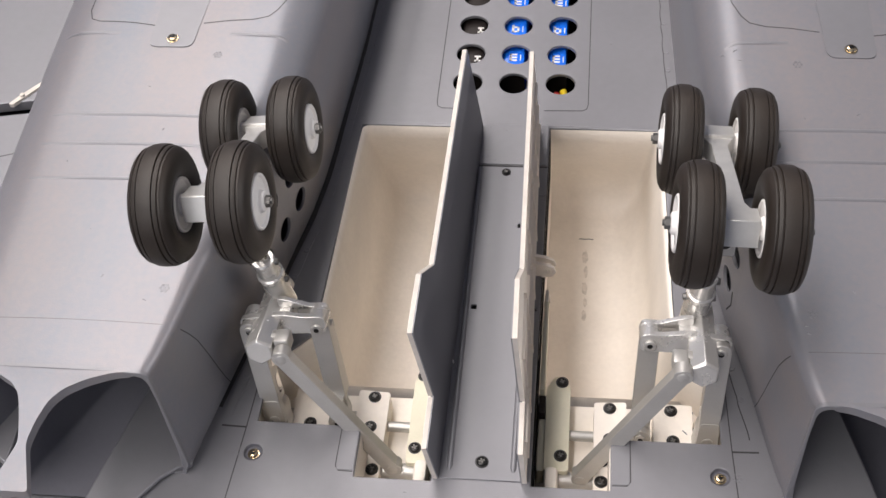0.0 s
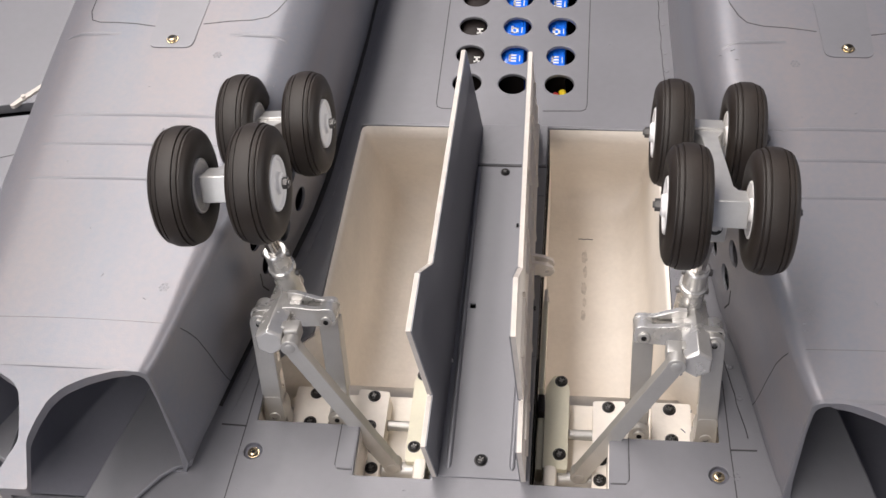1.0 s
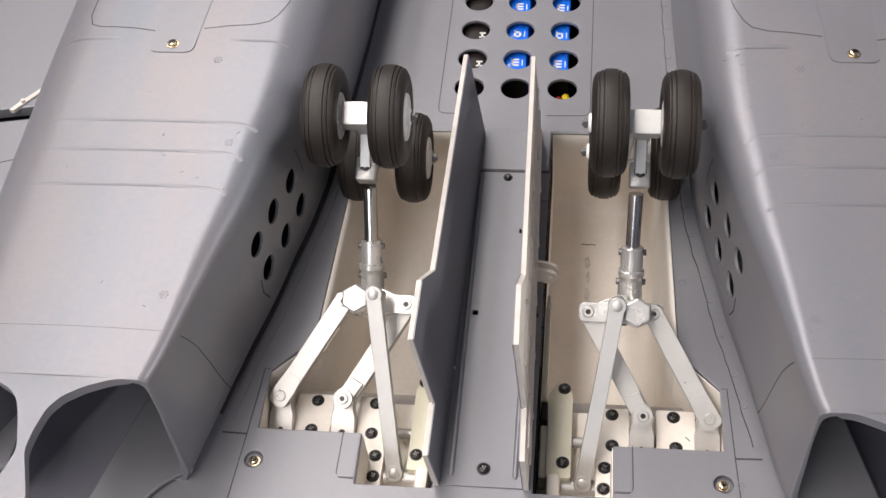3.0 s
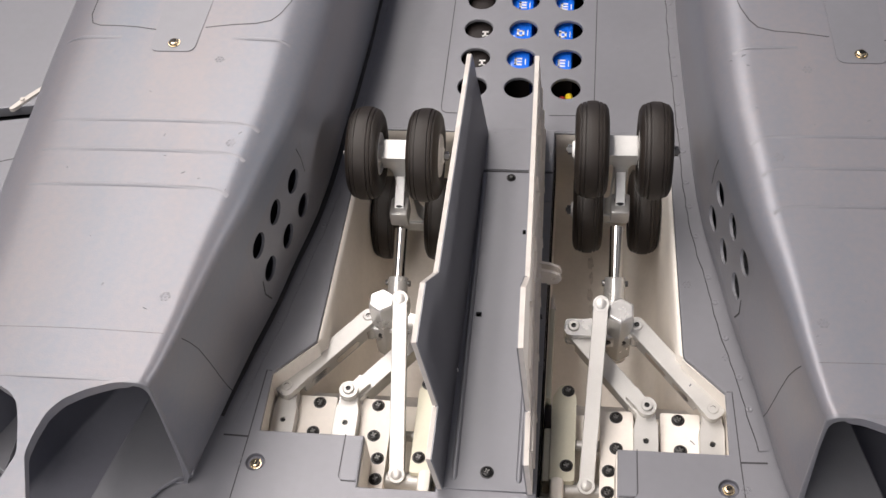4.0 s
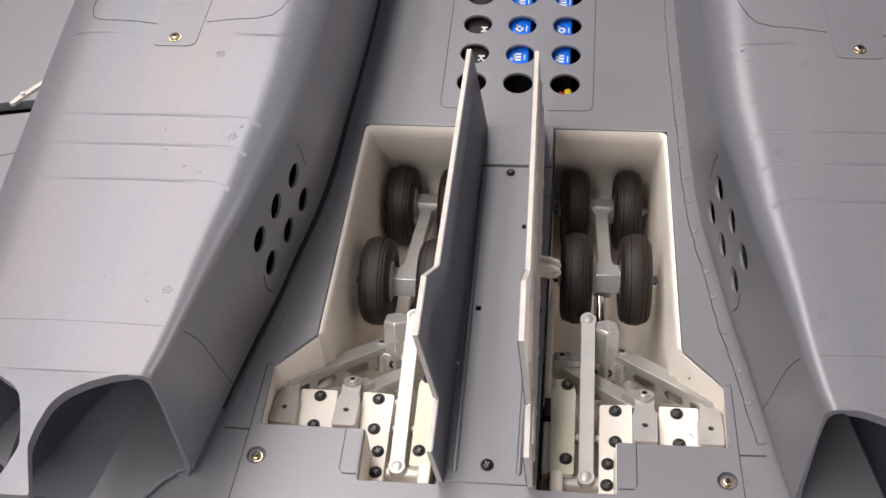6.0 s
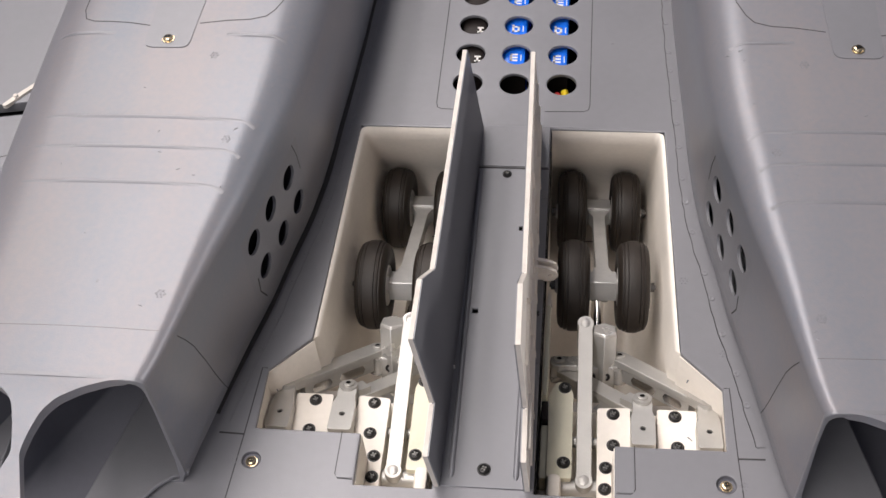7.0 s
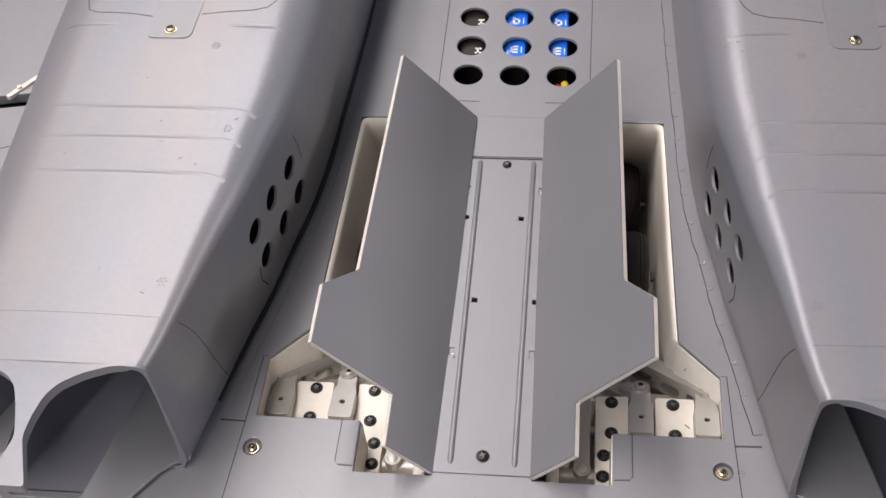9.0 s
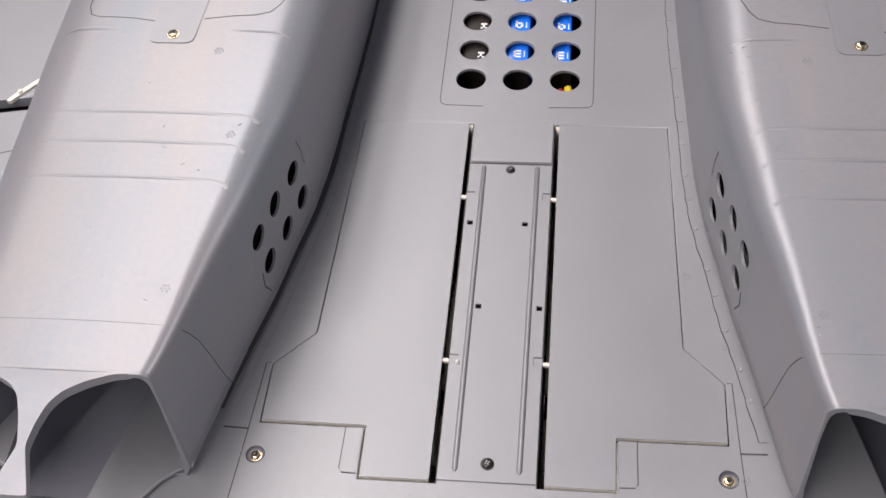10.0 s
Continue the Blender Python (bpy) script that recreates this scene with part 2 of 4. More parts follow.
# ---- the room, plain, out of view ----
def room():
    specs = (("floor", (-2500, 2500, -2500, 2500, -1100, -1050), TABLE), ("ceiling", (-2500, 2500, -2500, 2500, 1800, 1850), CEILPAINT),
             ("wall_north", (-2500, 2500, 2500, 2560, -1050, 1800), WALLPAINT), ("wall_south", (-2500, 2500, -2560, -2500, -1050, 1800), WALLPAINT),
             ("wall_west", (-2560, -2500, -2500, 2500, -1050, 1800), WALLPAINT), ("wall_east", (2500, 2560, -2500, 2500, -1050, 1800), WALLPAINT))
    for name, b, mat in specs:
        bm = bmesh.new()
        box(bm, *b)
        tagged(part(name, bm, mat), kind="structure", label="plain painted room surface around the workbench")
    table = new("work_table")
    tagged(table, label="plain laminate work table under the upturned model", category="table")
    table.location = (0, 0.2, -1.05)
    bm = bmesh.new()
    box(bm, -900, 900, -500, 700, 870, 900, 4)
    part("tabletop", bm, TABLE, table)
    for x in (-840, 840):
        for y in (-440, 640):
            bm = bmesh.new()
            box(bm, x - 25, x + 25, y - 25, y + 25, 0, 870, 3)
            part("leg", bm, TABLE, table)


room()

# ---- the aircraft ----
aircraft = new("model_aircraft")
tagged(aircraft, label="large grey twin-nacelle model aircraft lying belly up on a table", category="model aircraft")

# outlines of the starboard half, millimetres
BAY = [(24.3, -11.2), (62.6, -11.2), (62.6, 17.0), (116.1, 17.2), (115.9, 52.1), (95.9, 72.8), (91.5, 230.9), (24.3, 230.9)]
DOOR = [(27.8, -9.8), (61.6, -10.0), (61.7, 18.4), (115.4, 18.8), (115.3, 51.9), (95.35, 72.5), (90.95, 230.4), (27.2, 230.4)]
BASE = [(-60, 152), (-13, 142.5), (-5, 140), (34, 132), (63, 126), (90, 119.5), (120, 114.2), (155, 107.5), (193, 103.5), (229, 102), (268, 100), (315, 98), (420, 96), (600, 96)]
TOPZ = [(-13, 91), (60, 95), (130, 99), (190, 103), (300, 106), (600, 108)]
ROUND = [(-13, 5), (20, 6.5), (60, 10), (120, 15), (200, 21), (600, 25)]
UNDERCUT = [(-13, 3.0), (40, 6.5), (120, 6.0), (200, 3.0), (300, 1.5), (600, 1.0)]
XOUT = 257.0


def ejector_mark(parent, x, y, height, s):
    """Seven small moulded dimples in a ring, pressed into the skin."""
    bm = bmesh.new()
    for k in range(7):
        r, a = (0.0 if k == 0 else 1.9), k * math.pi / 3
        px, py = x + r * math.cos(a), y + r * math.sin(a)
        lathe(bm, [(0.72, 0), (0.6, 0.16), (0.34, 0.16), (0.26, 0.04), (0, 0.04)], (px, py, height(px, py)), n=9)
    tagged(part("ejector_mark", bm, GREY, parent, s=s), kind="stuff")


def belly():
    holes = [BAY, mirror(BAY)]
    for y in (270.0, 297.0, 325.2, 354.0, 383.5):
        for x in (-29.3, 0, 29.3):
            holes.append(circle(x, y, 9.2))
    holes += [circle(115, -0.8, 4.6), circle(-115, -0.8, 4.6)]
    for x, y in ((-20.5, 152), (10.5, 152), (-11.4, 94), (21.1, 94)):
        holes.append(rect(x - 1.5, x + 1.5, y - 1.5, y + 1.5))
    bm = bmesh.new()
    plate(bm, rect(-170, 170, -130, 620), holes, -2.5, 0)
    part("belly_skin", bm, GREY, aircraft, "grey satin-painted belly skin with two wheel bays and round vent holes", sharp=20, bevel=0.5)
    for s in (1, -1):
        for line, w in ((((47.4, 420), (47.0, 252), (46.2, 248), (43.5, 246.4), (20, 245.8)), 0.5), (((72.0, 17.4), (72.3, -6), (70.5, -8.4), (63.3, -8.6)), 0.45),
                        (((116.5, 52.8), (119.2, 53), (121.2, 13.2), (124, -30), (127, -80)), 0.5), (((121.2, 13.2), (134, 13.6)), 0.9)):
            groove(aircraft, [(s * x, y, 0) for x, y in line], w)
    for s in (1, -1):
        bm = bmesh.new()
        plate(bm, rounded(rect(63.4, 71.6, -8.0, 16.6), 1.2), [], -1, 0.35)
        part("cover_tab", bm, DOORGREY, aircraft, s=s)
        bm = bmesh.new()
        lathe(bm, [(4.6, 0.0), (4.4, -2.2), (0, -2.2)], (115, -0.8, 0))
        part("screw_well", bm, DUCT, aircraft, s=s)
        screw(aircraft, (s * 115, -0.8, -2.2), r=2.4, mat=BRASS, label="recessed yellowed steel screw")
        # welded joint strip along the foot of the nacelle
        rnd = random.Random(5 + s)
        bm = bmesh.new()
        pts = []
        y = 20.0
        while y < 430:
            pts.append((smooth_interp(y, BASE) - 2.6 + rnd.uniform(-0.35, 0.35), y, 0))
            y += 5
        ribbon(bm, pts, 4.2, 0.55)
        part("joint_strip", bm, GREY, aircraft, "uneven glued joint strip", s=s)
        if s > 0:
            bm = bmesh.new()
            ribbon(bm, [(x - 2.3 + rnd.uniform(-0.2, 0.2), y, 0) for x, y, z in pts], 0.35, 0.62)
            part("panel_line", bm, GROOVE, aircraft, s=s)
        for k in range(16):
            y = 40 + k * 22 + rnd.uniform(-4, 4)
            x = smooth_interp(y, BASE) - 3.0
            bm = bmesh.new()
            lathe(bm, [(2.0, 0), (1.8, 0.45), (1.2, 0.6), (0.9, 0.45), (0, 0.5)], (x, y, 0.3), n=12)
            part("glue_spot", bm, GREY, aircraft, s=s)
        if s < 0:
            # dark ribbon painting the shaded gap along the foot of the port nacelle
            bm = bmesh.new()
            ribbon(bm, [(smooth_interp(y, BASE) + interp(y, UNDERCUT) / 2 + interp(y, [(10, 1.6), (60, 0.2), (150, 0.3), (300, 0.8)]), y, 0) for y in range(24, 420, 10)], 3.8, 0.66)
            part("foot_gap_shade", bm, GROOVE, aircraft, "dark ribbon painting the shaded gap under the nacelle wall", s=s)
        # the dimple clusters pressed into the skin
        for x, y in ((118, 74), (123, -1), (99, 120), (112, 150)):
            ejector_mark(aircraft, x, y, lambda px, py: 0.0, s)


def belly_nicks():
    rnd = random.Random(77)
    spots = [(rnd.choice((-1, 1)) * rnd.uniform(94, 122), rnd.uniform(-30, 240)) for k in range(14)]
    spots += [(rnd.uniform(-90, 90), rnd.uniform(234, 330)) for k in range(12)] + [(rnd.uniform(-120, 120), rnd.uniform(-40, -13)) for k in range(8)]
    for x, y in spots:
        if abs(x) < 45 and y > 255:
            continue
        a, ln = rnd.uniform(0, 6.3), rnd.uniform(0.8, 4.0)
        bm = bmesh.new()
        ridge(bm, [(x + math.cos(a) * ln * t + rnd.uniform(-0.2, 0.2), y + math.sin(a) * ln * t, 0.02) for t in (0, 0.33, 0.66, 1)], rnd.uniform(0.4, 0.8), rnd.uniform(0.3, 0.5))
        part("paint_nick", bm, GREY, aircraft, sharp=80)
    # raised step of the skin behind the doors
    bm = bmesh.new()
    ridge(bm, [(x, 232.6 + 0.25 * math.sin(x * 0.4), 0) for x in range(-93, 94, 3)], 1.2, 0.4)
    part("raised_edge", bm, GREY, aircraft, sharp=80)


def centre_panel():
    holes = []
    for x, y in ((-20.5, 152), (10.5, 152), (-11.4, 94), (21.1, 94)):
        holes.append(rect(x - 1.5, x + 1.5, y - 1.5, y + 1.5))
    # notches for the hinge arms
    edge = [(-24.0, -9.6), (24.0, -9.6)]
    for y in (60.5, 173.0):
        edge += [(24.0, y - 2.4), (19.5, y - 2.4), (19.5, y + 2.4), (24.0, y + 2.4)]
    edge += [(24.0, 197.2), (-24.0, 197.2)]
    for y in (173.0, 60.5):
        edge += [(-24.0, y + 2.4), (-19.5, y + 2.4), (-19.5, y - 2.4), (-24.0, y - 2.4)]
    bm = bmesh.new()
    plate(bm, edge, holes, -2.4, 0.8)
    panel = part("centre_panel", bm, DOORGREY, aircraft, "narrow grey centre panel with two raised ribs", sharp=20, bevel=0.25)
    for x in (-15.6, 15.6):
        bm = bmesh.new()
        pts = [(x, y, 0.8) for y in (-5, -3, 60, 130, 194, 196)]
        rows = []
        for k, p in enumerate(pts):
            w = 1.5 if 0 < k < len(pts) - 1 else 0.6
            rows.append([bm.verts.new((p[0] + w * math.cos(a), p[1], 0.7 + (1.6 if w > 1 else 0.2) * math.sin(a))) for a in [math.pi * i / 6 for i in range(7)]])
        for a, b in zip(rows, rows[1:]):
            for k in range(6):
                bm.faces.new((a[k], a[k + 1], b[k + 1], b[k]))
        part("rib", bm, DOORGREY, panel, sharp=80)
    screw(aircraft, (0, 0, 0.8), r=2.7)
    screw(aircraft, (0, 192.7, 0.8), r=2.2)
    bm = bmesh.new()
    plate(bm, rounded(rect(-23.4, 23.8, 199.4, 232.4), 0.8, 2), [], -1.5, 0.75)
    cover = part("rear_cover", bm, GREY, aircraft, "short raised cover behind the centre panel", bevel=0.3)
    rnd = random.Random(12)
    for k in range(9):
        x, y, a = rnd.uniform(-21, 18), rnd.choice((202, 204, 228)) + rnd.uniform(-1.5, 1.5), rnd.uniform(0, 6.3)
        bm = bmesh.new()
        ridge(bm, [(x + math.cos(a) * t, y + math.sin(a) * t, 0.72) for t in (0, 0.8, 1.6, 2.4)], 0.6, 0.4)
        part("paint_nick", bm, GREY, cover, sharp=80)
    # small white cone stands in for a highlight at the port hinge
    bm = bmesh.new()
    lathe(bm, [(0.9, 0), (0.8, 1.4), (0.4, 2.2), (0, 2.3)], (-19.6, 57.5, 0.8), n=10)
    part("hinge_glint", bm, WHITE, panel, "tiny white cone painting a glint at the hinge")
    bm = bmesh.new()
    box(bm, -23.5, 23.5, -9, 230, -12, -11)
    part("under_tray", bm, DARK, aircraft)
    bm = bmesh.new()
    ribbon(bm, [(-24, 198.3, 0.0), (24, 198.3, 0.0)], 1.0)
    part("panel_line", bm, GROOVE, aircraft)


def nacelle_profile(y, grow=0.0):
    xi, zt, r = smooth_interp(y, BASE) + grow, interp(y, TOPZ) - grow, interp(y, ROUND)
    xo = XOUT - grow
    cut = interp(y, UNDERCUT)
    out = [(xi + cut, -50), (xi + cut, 2.0), (xi, 9.0), (xi, 18), (xi, 74 - 4)]
    for k in range(9):
        a = math.pi / 2 * k / 8
        out.append((xi + r * (1 - math.cos(a)), zt - r + r * math.sin(a)))
    for k in range(1, 6):
        x = xi + r + (xo - 34 - xi - r) * k / 6
        out.append((x, zt + 1.2 * math.sin(math.pi * k / 6)))
    for k in range(9):
        a = math.pi / 2 * k / 8
        out.append((xo - 34 + 34 * math.sin(a), zt - 34 + 34 * math.cos(a)))
    out.append((xo, -50))
    return out


def top_z(x, y):
    """Height of the nacelle's upper skin."""
    pr = nacelle_profile(y)[4:]
    for (x0, z0), (x1, z1) in zip(pr, pr[1:]):
        if x0 <= x <= x1 and x1 > x0:
            return z0 + (z1 - z0) * (x - x0) / (x1 - x0)
    return pr[0][1]


INTAKE = [(147, 1), (145, 22), (143.9, 66), (144.3, 84), (147, 88.2), (222, 88.2), (243, 74), (250, 50), (251, -42), (196, -42), (178, 0)]
# the upper skin runs on over the mouth and is cut back to it in two bays with a post between them
BROW = [(150.5, -12.4), (150.5, -14.6), (157.5, -15.5), (168.6, -19.9), (177.3, -25.5), (182.0, -32.2), (184.4, -42.6), (185.2, -52.3), (177.4, -74.3), (178.4, -75), (194.6, -75), (188.6, -52.5), (192.9, -37.9), (196.7, -28.0), (201.4, -22.9), (207.0, -20.0), (216.0, -14.2), (219, -12.4)]
SIDE_HOLES = [(136, 55.6), (140.4, 31.5), (111.9, 58.4), (118.2, 31.4), (89.1, 58.8), (93.5, 34.4)]


def nacelle(s):
    bm = bmesh.new()
    ys = [-13, -6, 0, 10, 20, 34, 50, 63, 77.5, 90, 101.5, 114, 126.5, 139, 152.5, 175, 200, 230, 268, 315, 365, 420, 500, 600]
    grid = [[bm.verts.new((x, y, z)) for x, z in nacelle_profile(y)] for y in ys]
    for j in range(len(ys) - 1):
        for i in range(len(grid[0]) - 1):
            if i == 3 and 77 <= ys[j] < 152:
                continue
            bm.faces.new((grid[j][i], grid[j][i + 1], grid[j + 1][i + 1], grid[j + 1][i]))
    body = part("nacelle", bm, SHEENGREY, aircraft, "grey square-shouldered engine nacelle with twin intakes", s=s, sharp=60)
    # perforated stretch of the inner wall
    bm = bmesh.new()
    for y0, y1, pair in ((77.5, 101.5, SIDE_HOLES[4:6]), (101.5, 126.5, SIDE_HOLES[2:4]), (126.5, 152.5, SIDE_HOLES[0:2])):
        ym = {77.5: 90, 101.5: 114, 126.5: 139}[y0]
        outer = [(y0, 18), (ym, 18), (y1, 18), (y1, 70), (ym, 70), (y0, 70)]
        plate(bm, outer, [circle(y, z, 6.9, 24) for y, z in pair], 0, 1.5, lambda y, z, d: (smooth_interp(y, BASE) + 1.5 - d, y, z))
    part("vent_panel", bm, GREY, body, "inner wall panel with six round vent holes", s=s, sharp=25)
    # black sheet added behind the vent holes to paint their shade
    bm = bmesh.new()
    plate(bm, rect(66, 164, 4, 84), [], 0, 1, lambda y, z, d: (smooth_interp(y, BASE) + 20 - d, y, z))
    part("vent_shade_sheet", bm, DARK, body, s=s)
    # front face with the two intake mouths
    bm = bmesh.new()
    front = [(x, z) for x, z in nacelle_profile(-13)]
    mouths = [rounded(INTAKE, 3.5, 3)]
    plate(bm, front, mouths, 0, 5, lambda x, z, d: (x, -10 - d + 0.0, z))
    part("intake_lip", bm, GREY, body, s=s, sharp=40, bevel=0.55)
    for mouth, cx, cz in ((mouths[0], 146, 20),):
        bm = bmesh.new()
        rings = []
        for y, k, kz in ((-11, 1.0, 1.0), (20, 0.86, 1.0), (60, 0.66, 0.98), (130, 0.42, 0.92), (190, 0.30, 0.86)):
            rings.append([bm.verts.new((cx + (x - cx) * k, y, cz + (z - cz) * kz)) for x, z in mouth])
        n = len(mouth)
        for a, b in zip(rings, rings[1:]):
            for i in range(n):
                bm.faces.new((a[i], b[i], b[(i + 1) % n], a[(i + 1) % n]))
        bm.faces.new(rings[-1])
        part("intake_duct", bm, DUCT, body, "smooth grey intake duct fading into the dark", s=s, sharp=50)
    bm = bmesh.new()
    plate(bm, rounded(BROW, 3.0, 4), [], 86.5, 91.9, lambda x, y, z: (x, y, z if z < 88 else top_z(x, max(y, -13)) + 0.03))
    part("intake_brow", bm, SHEENGREY, body, s=s, sharp=40, bevel=1.6)
    # ramp plate under the intake, standing off the belly
    bm = bmesh.new()
    plate(bm, [(143.2, -12.5), (150, -14.5), (157, -20), (166, -32), (178, -50), (196, -50), (184, 0), (168, 60), (143.2, 60)], [], 1.8, 4.4)
    part("intake_floor", bm, GREY, body, s=s, bevel=0.8)
    # vertical wedge at the back of the mouth
    bm = bmesh.new()
    plate(bm, [(147, 40), (166, 40), (161, 86), (147, 86)], [], 0, 30, lambda x, z, d: (x, 62 - d, z))
    part("duct_wedge", bm, DUCT, body, s=s, bevel=1.0)
    # raised ribs over the shoulders
    for y in (134.5, 115, 92.6, 193.5):
        x0 = smooth_interp(y, BASE) + 9
        for a, b in (((x0 + 2, x0 + 34), (207, 240)) if y > 190 else ((x0, 233),)):
            bm = bmesh.new()
            xs = [a + (b - a) * k / 30 for k in range(31)]
            ridge(bm, [(x, y - 4.0 * max(0, (x0 + 10 - x) / 10) ** 2, top_z(x, y)) for x in xs], 2.1, 1.0)
            part("raised_rib", bm, GREY, body, s=s, sharp=80)
    # hatch outline, screw tab and front joint
    for line in (((228.7, 330), (229.5, 212), (227, 205), (222, 202.8), (212, 202.3), (201, 201.2), (188.8, 198.8)),
                 ((162.5, 201.1), (148, 204), (136, 205.5), (128, 208.5), (124, 214), (120, 224), (116, 243), (112, 330))):
        groove(body, [(x, y, top_z(x, y)) for x, y in line], 0.55, s=s, name="hatch_line")
    bm = bmesh.new()
    plate(bm, rounded([(189.5, 240), (189.2, 182.4), (165, 182.4), (162, 240)], 5, 4), [], -0.6, 0.45, lambda x, y, d: (x, y, top_z(x, y) + d))
    part("hatch_tab", bm, GREY, body, s=s, sharp=30)
    bm = bmesh.new()
    ribbon(bm, [(x, 10.6, top_z(x, 10.6)) for x in [141.5 + k * 4 for k in range(25)]], 0.22, 0.06)
    part("joint_line", bm, SEAM, body, s=s)
    for line, w in ((((14, 84), (18, 75), (22, 64), (26, 46), (29, 30), (32, 16), (34, 9)), 0.4), (((146, 70), (149, 60), (150, 48)), 0.4), (((84, 36), (83, 26), (87, 17)), 0.8)):
        groove(body, [(smooth_interp(y, BASE), y, z) for y, z in line], w, (-1, 0, 0), s, "scribe_mark")
    for x, y in ((145, 30), (133, 122), (150, 178)):
        ejector_mark(body, x, y, top_z, s)
    rnd = random.Random(31 + s)
    for k in range(16):
        y = rnd.uniform(20, 190)
        x = smooth_interp(y, BASE) + (rnd.uniform(6, 26) if k % 2 else rnd.uniform(26, 100))
        bm = bmesh.new()
        a, ln = rnd.uniform(0, 6.3), rnd.uniform(0.8, 3.2)
        pts = [(x + math.cos(a) * ln * t + rnd.uniform(-0.2, 0.2), y + math.sin(a) * ln * t, 0) for t in (0, 0.33, 0.66, 1)]
        ridge(bm, [(px, py, top_z(px, py)) for px, py, pz in pts], rnd.uniform(0.4, 0.9), 0.5)
        part("paint_nick", bm, GREY, body, s=s, sharp=80)
    screw(aircraft, (s * 176.8, 188.2, top_z(176.8, 188.2) + 0.4), r=2.6, mat=BRASS, label="yellowed steel hatch screw")


def wing(s):
    bm = bmesh.new()
    plate(bm, [(235, -20), (330, 40), (700, 130), (700, 150), (235, 236)], [], 2, 10)
    part("wing_panel", bm, GREY, aircraft, "grey wing skin beside the nacelle", s=s, bevel=0.8)
    bm = bmesh.new()
    plate(bm, [(235, 246), (700, 168), (700, 620), (235, 620)], [], 2, 10)
    part("wing_panel", bm, GREY, aircraft, "grey wing skin beside the nacelle", s=s, bevel=0.8)
    bm = bmesh.new()
    plate(bm, rect(235, 700, 100, 300), [], -2, 0)
    part("wing_gap", bm, DARK, aircraft, s=s)
    bm = bmesh.new()
    plate(bm, rounded([(297, 252), (299, 253.5), (312, 237.5), (317, 229.5), (314, 229), (307.5, 237.5)], 1.2), [circle(310, 237.2, 1.0, 10)], 9, 11.5)
    tube(bm, (310, 237.2, 11), (310, 237.2, 13), 1.4, n=12)
    part("flap_link", bm, BAREEDGE, aircraft, "white flap linkage", s=s)
    groove(aircraft, [(296, 190, 10), (330, 178, 10)], 0.6, s=s)
    groove(aircraft, [(294, 318, 10), (305, 332, 10)], 0.6, s=s)


